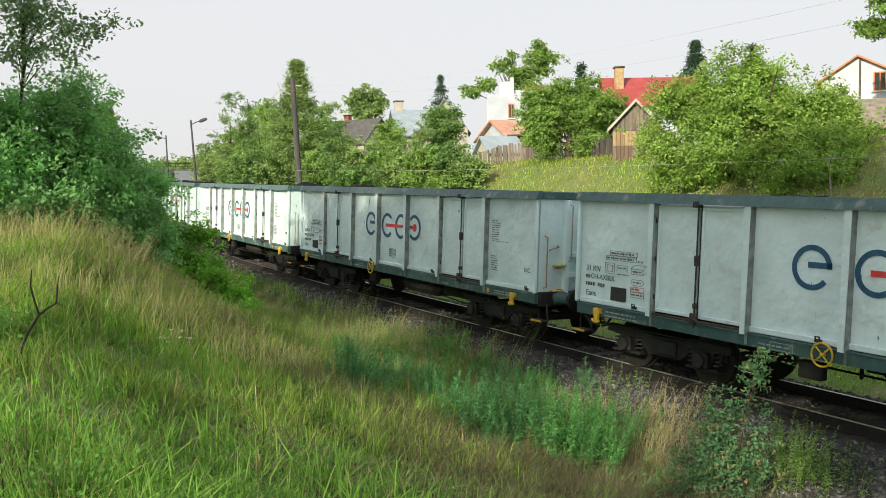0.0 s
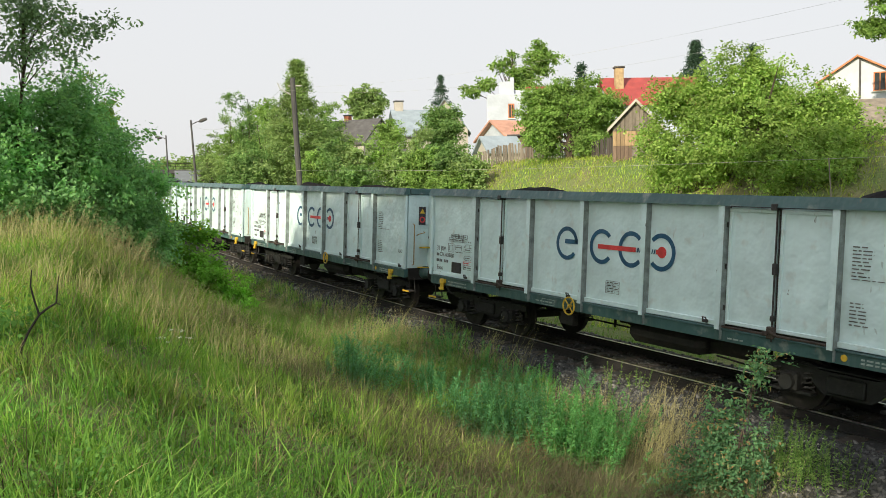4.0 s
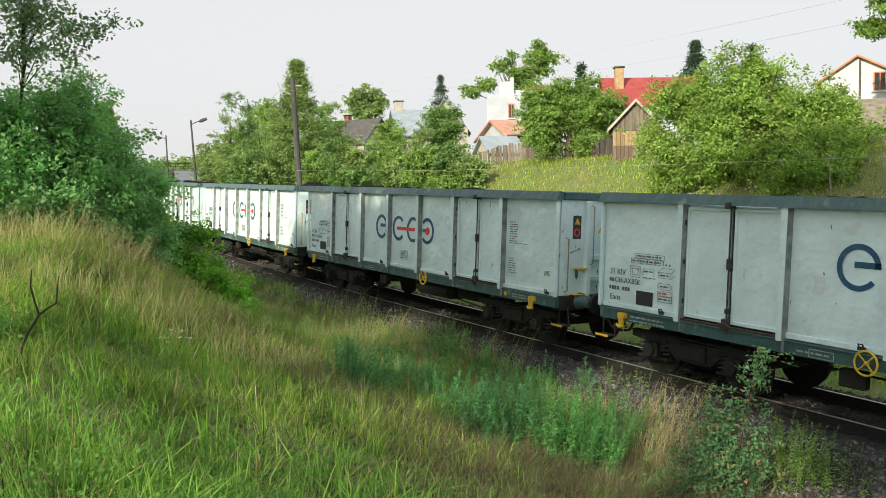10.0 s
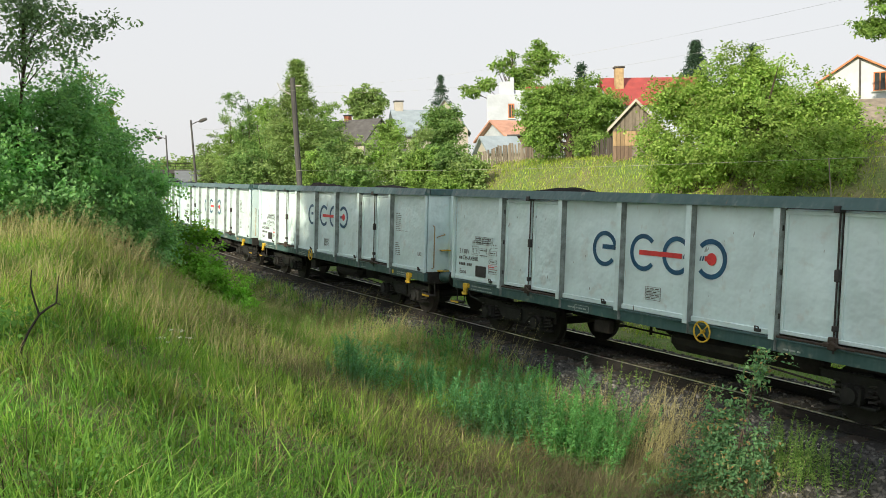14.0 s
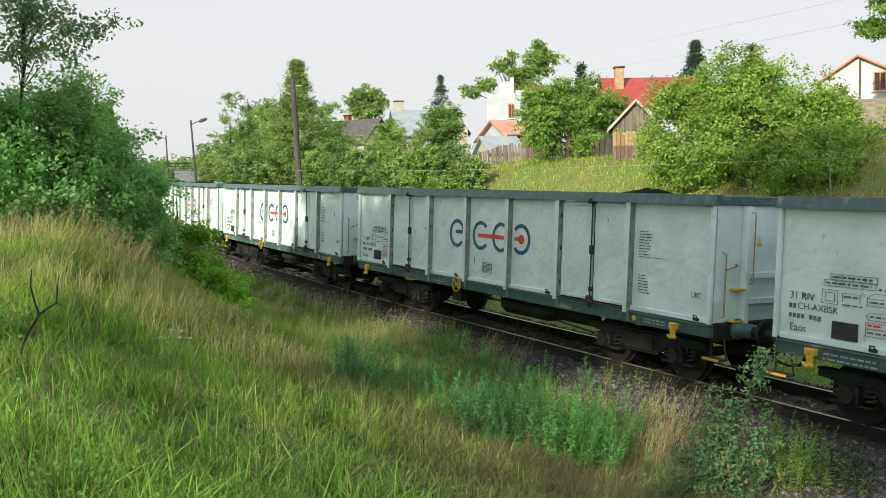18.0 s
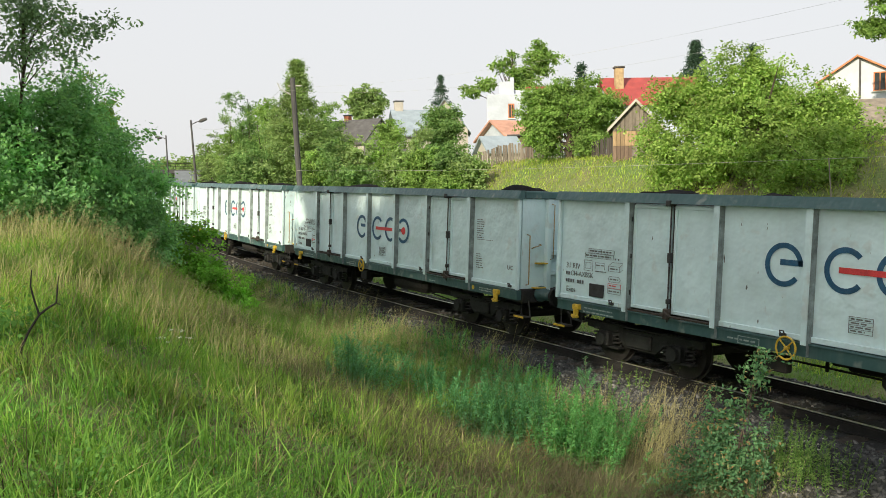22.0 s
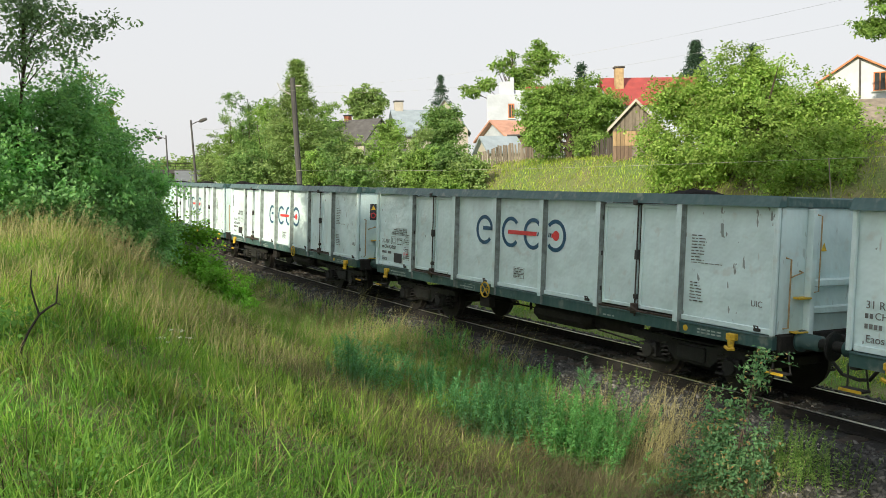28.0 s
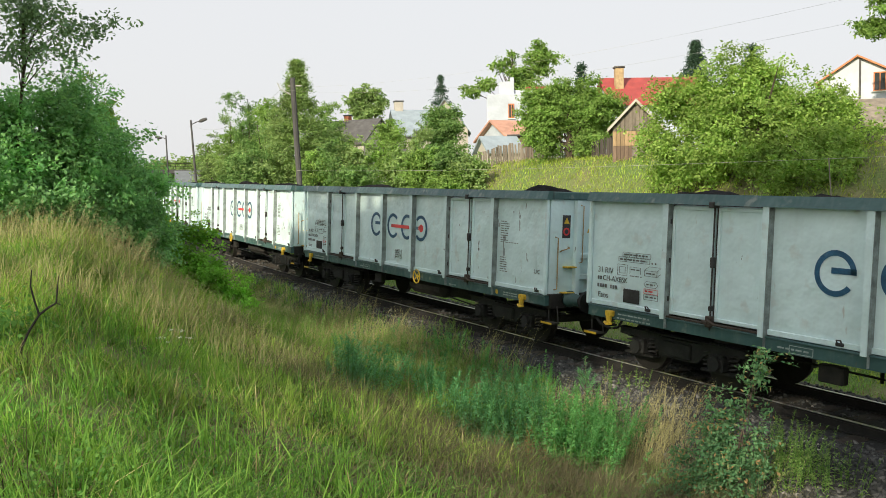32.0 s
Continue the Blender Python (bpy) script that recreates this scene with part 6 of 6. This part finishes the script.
# Red-roofed house.
h = gable_house("house", "house with a red sheet roof behind the trees", (-50.1, 37.0, 5.7), 46 + 14, 6.6, 6, 4.2, 6.2, M_PLASTER_W, M_ROOF_RED, "x", 0.45)
chimney(h, -2.5, -1.2, 4.6, 6.9, 0.62)
window(h, -1.5, 2.4, 1.1, 1.3, -3.5)
# White flat-topped house with a brick part.
h = thing("house", "white cubic house with a stepped flat roof and brick wing", "house", (-61.0, 31.8, 5.5), 54)
part("wall", Shape().box(-1.9, 1.45, -2.5, 3, 0, 5.9, 0.03), M_PLASTER_W, h)
part("upper_wall", Shape().box(-0.9, 0.3, -2.2, 2.5, 5.903, 6.95, 0.03).box(0.0, 0.35, -2.3, -1.8, 5.903, 7.25, 0.02), M_PLASTER_W, h)
part("roof_terrace", Shape().box(0.3, 1.9, -2.0, 2.5, 5.903, 6.25, 0.03), M_PLASTER_Y, h)
part("brick_wing", Shape().box(1.452, 3.4, -1.6, 3, 0, 6.3, 0.03), M_BRICK, h)
part("wing_roof", Shape().box(1.3, 3.7, -1.9, 3.2, 6.303, 6.5, 0.03), M_ROOF_RED, h)
window(h, 0.1, 3.9, 0.5, 1.2, -2.5, M_TRIM)
part("chimney", Shape().box(0.75, 1.3, -3.0, -2.52, 1.2, 3.3, 0.03), M_PLASTER_W, h)
# Low house with a faded terracotta roof.
h = gable_house("house", "low white house with a faded terracotta roof", (-48.4, 23.2, 4.5), 55 + 28, 3.4, 4.2, 2.5, 3.6, M_PLASTER_W, M_ROOF_PINK, "x", 0.35)
window(h, -0.6, 1.2, 0.6, 0.7, -2.1)
g = thing("garage", "brown boarded garage beside the low house", "garage", (-44.4, 20.6, 4.8), 54)
for k in range(9):
    part("board", Shape().box(-0.68 + 0.15 * k, -0.54 + 0.15 * k, -0.03, 0.0, 0, 2.05, 0.005), M_PLANK_BROWN, g)
part("wall", Shape().box(-0.7, 0.72, 0.002, 2.4, 0, 2.1), M_PLANK_BROWN, g)
part("roof", Shape().box(-0.85, 0.85, -0.3, 2.6, 2.103, 2.2, 0.02), M_ROOF_DARK, g)
g = gable_house("shed", "low shed with a pale blue sheet roof", (-42.7, 17.7, 4.7), 57 + 20, 1.9, 2.0, 1.15, 1.9, M_PLASTER, M_ROOF_BLUE, "x", 0.25, "shed")
# Pale blue-roofed house.
h = gable_house("house", "large house with a pale blue sheet roof and cream gable", (-86.6, 38.4, 5.6), 59 + 14, 7.2, 7, 4.2, 7.0, M_PLASTER, M_ROOF_BLUE, "x", 0.4)
chimney(h, -3.0, 0.2, 6.4, 8.0, 0.9, M_PLASTER)
window(h, -1.8, 2.4, 1.0, 1.2, -3.5)
h2 = gable_house("house", "cream gabled house front with a pale blue roof", (-84.8, 39.9, 5.6), 58.6, 5.0, 6, 4.6, 7.9, M_PLASTER, M_ROOF_BLUE, "y", 0.35)
window(h2, 0.0, 4.4, 1.0, 1.2, -3.0)
# House with a dark roof.
h = gable_house("house", "house with a weathered dark roof and cream gable", (-85.6, 28.6, 4.7), 64 - 38, 7.6, 5.5, 4.0, 6.4, M_PLASTER, M_ROOF_DARK, "x", 0.35)
chimney(h, -0.6, 0.3, 6.2, 7.0, 0.6, M_BRICK)
for k in (-2.6, -1.5):
    part("skylight", Shape().box(k - 0.35, k + 0.35, -1.95, -1.25, 5.05, 5.12).box(k - 0.3, k + 0.3, -1.9, -1.3, 5.12, 5.2), M_FRAME, h)
# Plank shed with orange panels.
g = gable_house("shed", "gabled plank garden shed with orange boards", (-27.8, 14.4, 3.9), 46.5, 1.9, 2.6, 2.2, 3.15, M_PLANK, M_ROOF_GREY, "y", 0.18, "shed")
for k in range(12):
    x = -0.93 + 0.155 * k
    top = 3.1 - abs(x + 0.07) * 1.0
    part("board", Shape().box(x, x + 0.145, -1.335, -1.303, 2.03, top, 0.004), M_PLANK, g)
    part("board", Shape().box(x, x + 0.145, -1.335, -1.303, 1.42, 2.02, 0.004), M_PLANK_GOLD, g)
    part("board", Shape().box(x, x + 0.145, -1.335, -1.303, 0.1, 1.41, 0.004), M_PLANK_BROWN if k < 5 else M_PLANK, g)
for sg in (-1, 1):
    s = Shape().prism([(0, 3.2), (0, 3.33), (sg * 1.15, 2.12), (sg * 1.15, 1.98)], -1.53, -1.49)
    part("barge_board", s, M_PLASTER, g, "pale barge board")
# Dark shed with a mossy roof.
g = gable_house("shed", "dark plank shed with a mossy grey roof", (-17.7, 19.6, 3.7), 33 + 12, 5.6, 4.4, 1.9, 2.85, M_PLANK_DARK, M_ROOF_GREY, "x", 0.3, "shed")
for k in range(36):
    part("board", Shape().box(-2.8 + 0.155 * k, -2.66 + 0.155 * k, -2.235, -2.203, 0, 1.85, 0.004), M_PLANK_DARK, g)


def fence(label, x0, y0, x1, y1, height, mat):
    g = thing("fence", label, "fence")
    n = int(math.hypot(x1 - x0, y1 - y0) / 0.125)
    yaw = math.degrees(math.atan2(y1 - y0, x1 - x0))
    rnd = random.Random(5)
    meshes = [Shape().box(-0.05, 0.05, -0.011, 0.011, 0, height * rnd.uniform(0.85, 1.1), 0.004).mesh("plank") for _ in range(5)]
    for k in range(n):
        x, y = x0 + (x1 - x0) * k / n, y0 + (y1 - y0) * k / n
        p = part("plank", meshes[rnd.randrange(5)], mat, g)
        p.matrix_basis = pose(x, y, float(land(x, y)) - 0.05, rnd.uniform(-2, 2), rnd.uniform(-3, 3), yaw)
    for k in range(n // 16 + 1):
        t = min(1, k * 16 / n)
        x, y = x0 + (x1 - x0) * t, y0 + (y1 - y0) * t
        p = part("post", Shape().box(-0.06, 0.06, 0.02, 0.13, -0.3, height * 0.95, 0.01), mat, g)
        p.matrix_basis = pose(x, y, float(land(x, y)), 0, 0, yaw)


fence("weathered grey plank fence along the garden edge", -38.2, 12.6, -34.4, 16.6, 0.95, M_PLANK)
fence("weathered grey plank fence along the garden edge", -31.6, 15.0, -28.6, 14.2, 0.9, M_PLANK_DARK)


def pole(label, foot, top, r0, r1, mat, lamp=None):
    g = thing("utility_pole", label, "pole", group="poles beside the track")
    foot, top = Vector(foot), Vector(top)
    part("shaft", Shape().tube([foot - (top - foot).normalized() * 0.3, top], [r0, r1], 10), mat, g)
    if lamp:
        a = foot.lerp(top, 0.96)
        b = a + Vector(lamp)
        part("arm", Shape().tube([a, a.lerp(b, 0.5) + Vector((0, 0, 0.05)), b], 0.04, 6), M_CONCRETE, g)
        d = Vector(lamp).normalized() * 0.5
        part("lamp_head", Shape().tube([b - d * 0.4, b, b + d], [0.07, 0.15, 0.11], 8), M_CONCRETE, g)
    return g


p = pole("leaning square concrete pole with two cable brackets", on_land(-36.98, 3.0, -0.4), (-37.12, 2.66, 8.71), 0.145, 0.115, M_CONCRETE)
part("bracket", Shape().tube([(-37.12, 2.66, 7.9), (-37.45, 2.2, 8.25), (-37.5, 2.1, 8.5)], 0.025, 6), M_WIRE, p)
part("bracket", Shape().tube([(-37.25, 2.5, 8.35), (-36.9, 3.0, 8.35)], 0.03, 6), M_WIRE, p)
pole("slim lamp post leaning beside the track", on_land(-72.1, 8.3, -0.5), (-72.23, 7.85, 9.65), 0.13, 0.07, M_CONCRETE, (0.45, 0.7, 0.3))
pole("slim lamp post leaning beside the track", on_land(-97.0, 12.2, -0.5), (-97.0, 12.0, 10.0), 0.13, 0.07, M_CONCRETE, (-0.35, -0.55, 0.12))
pole("dark wooden pole behind the thicket", on_land(-100, 8.6, -0.5), (-100, 8.5, 9.6), 0.14, 0.09, M_DEAD)
pole("thin wooden stake on the far bank", on_land(-15.4, 10.0, -0.2), (-15.5, 9.95, 4.35), 0.02, 0.016, M_PLANK)


def cable(a, b, sag, r=0.012):
    a, b = Vector(a), Vector(b)
    pts = [a.lerp(b, t / 20) - Vector((0, 0, 4 * sag * (t / 20) * (1 - t / 20))) for t in range(21)]
    ob = part("cable", Shape().tube(pts, r, 5, False), M_WIRE, None)
    return tagged(ob, "thin sagging overhead cable beside the track", "cable", "overhead cables")


END = Vector((4.0, 4.0, 8.0))
pole("concrete pole carrying the cables further along", on_land(4.0, 4.2, -0.4), (4.0, 4.0, 8.3), 0.17, 0.125, M_CONCRETE)
cable((-37.12, 2.66, 8.3), END, 1.0, 0.0018)
cable((-37.4, 2.2, 8.2), END + Vector((0, -0.3, -0.3)), 1.35, 0.0018)
cable((-37.1, 2.7, 4.6), (4.0, 4.0, 4.2), 0.25, 0.0035)
cable((-72.2, 7.9, 9.3), (-37.4, 2.2, 8.2), 1.0, 0.008)

# Road bridge far down the line.
g = thing("road_bridge", "grey concrete road bridge far along the railway", "bridge", (-155, 28, 0), 75.6)
part("deck", Shape().box(-16, 16, -2, 2, 7.2, 7.9, 0.05), M_CONCRETE, g)
part("railing", Shape().box(-16, 16, -2.05, -1.98, 8.85, 8.95).box(-16, 16, -2.05, -1.98, 8.4, 8.46), M_DEAD, g)
for k in range(21):
    part("baluster", Shape().box(-15.9 + 1.58 * k, -15.82 + 1.58 * k, -2.06, -1.97, 7.9, 8.9), M_DEAD, g)
for k in (-13, -4.5, 4.5, 13):
    part("pier", Shape().box(k - 0.5, k + 0.5, -1.6, 1.6, 1.0, 7.2, 0.05), M_CONCRETE, g)
# Grey-blue heap beside the line, shaped as a low gabled block.
g = gable_house("building", "small grey-blue heap far along the line, shaped like a gable", (-139.1, 25.6, 4.6), 75, 3.2, 4, 0.8, 2.6, M_CONCRETE, surface("grey_blue_heap", (0.13, 0.15, 0.17), 0.7, 0.0, 1.5, 0.2, 0.2), "x", 0.3, "building")
for i, (x, y, z, r) in enumerate(((-172, 30, 7.5, 4.0), (-178, 38, 8.0, 5.0), (-170, 46, 7.5, 4.5), (-176, 22, 7.4, 4.0))):
    tree("tree", "far rounded tree beyond the bridge", "tree", (x, y), [(x, y, z, r, r, r * 0.75), (x + 2, y + 2, z + 1, r * 0.6, r * 0.6, r * 0.5), (x - 2, y - 2, z - 1, r * 0.7, r * 0.7, r * 0.6)], 380, 16, 0.6, M_LEAF_FAR, 0.2, limb_count=8, spread=0.7, group="far trees")

# ---- ballast stones and sleepers ----
def stones(n, s0, s1, y0, y1, size, label):
    s = RNG.uniform(s0, s1, n)
    y = RNG.uniform(y0, y1, n)
    ok = (np.abs(np.abs(y) - 0.7525) > 0.12)
    s, y = s[ok], y[ok]
    n = len(s)
    d = np.clip(BEND_FROM - s, 0, 250)
    a = d * BEND
    x0 = np.where(d > 0, BEND_FROM - np.sin(a) / BEND, s)
    ty = (1 - np.cos(a)) / BEND
    drop = np.clip(np.abs(y) - 1.75, 0, None) * 0.46
    z = -GRADE * s - y * CANT - 0.185 - drop
    c = np.stack([x0 + y * np.sin(a), ty + y * np.cos(a), z], 1)
    cube = np.array([(i, j, k) for i in (-1, 1) for j in (-1, 1) for k in (-1, 1)], float)
    r = (size * RNG.uniform(0.5, 1.25, n))[:, None, None]
    v = cube[None] * r * RNG.uniform(0.55, 1.1, (n, 8, 3))
    ang = RNG.uniform(0, 2 * np.pi, (n, 1))
    tl = RNG.uniform(-0.8, 0.8, (n, 1))
    vx = v[..., 0] * np.cos(ang) - v[..., 1] * np.sin(ang)
    vy = v[..., 0] * np.sin(ang) + v[..., 1] * np.cos(ang)
    vz = v[..., 2] * np.cos(tl) + vx * np.sin(tl)
    v = np.stack([vx, vy, vz], -1) + c[:, None]
    f = np.array([0, 1, 3, 2, 4, 6, 7, 5, 0, 4, 5, 1, 2, 3, 7, 6, 0, 2, 6, 4, 1, 5, 7, 3])
    me = quick_mesh("ballast_stones", v.reshape(-1, 3), ((np.arange(n) * 8)[:, None] + f).ravel(), np.full(6 * n, 4), M_STONE_ISLAND)
    return tagged(new("ballast_stones", me), label, "gravel", kind="stuff")


M_STONE_ISLAND, n_, l_, b_ = nodes_of("loose_ballast", 0.9)
gi = n_.new("ShaderNodeNewGeometry")
rp = ramp(n_, [(0.0, (0.03, 0.032, 0.033)), (0.6, (0.07, 0.074, 0.074)), (0.93, (0.125, 0.128, 0.124)), (1.0, (0.24, 0.24, 0.225))])
l_.new(gi.outputs["Random Per Island"], rp.inputs[0])
l_.new(rp.outputs[0], b_.inputs["Base Color"])
stones(11000, -15, -3, -3.15, -1.35, 0.028, "sharp grey ballast stones on the near shoulder of the track")
stones(3600, -20, -3, -1.35, 2.2, 0.03, "sharp grey ballast stones between the rails")
stones(4500, -25, -15, -3.1, -1.35, 0.035, "sharp grey ballast stones on the shoulder further along")
stones(3000, -60, -20, -3.2, 2.0, 0.05, "sharp grey ballast stones along the track")
sleeper_mesh = Shape().box(-0.13, 0.13, -1.3, 1.3, -0.20, 0.0, 0.02).mesh("sleeper")
for k in range(104):
    s = -62 + 0.65 * k
    x, y, z, a = track(s)
    ob = part("sleeper", sleeper_mesh, M_SLEEPER, railway)
    ob.matrix_basis = pose(x, y, z, -math.degrees(CANT), math.degrees(GRADE), -math.degrees(a)) @ pose(0, 0, -0.166)


motions()
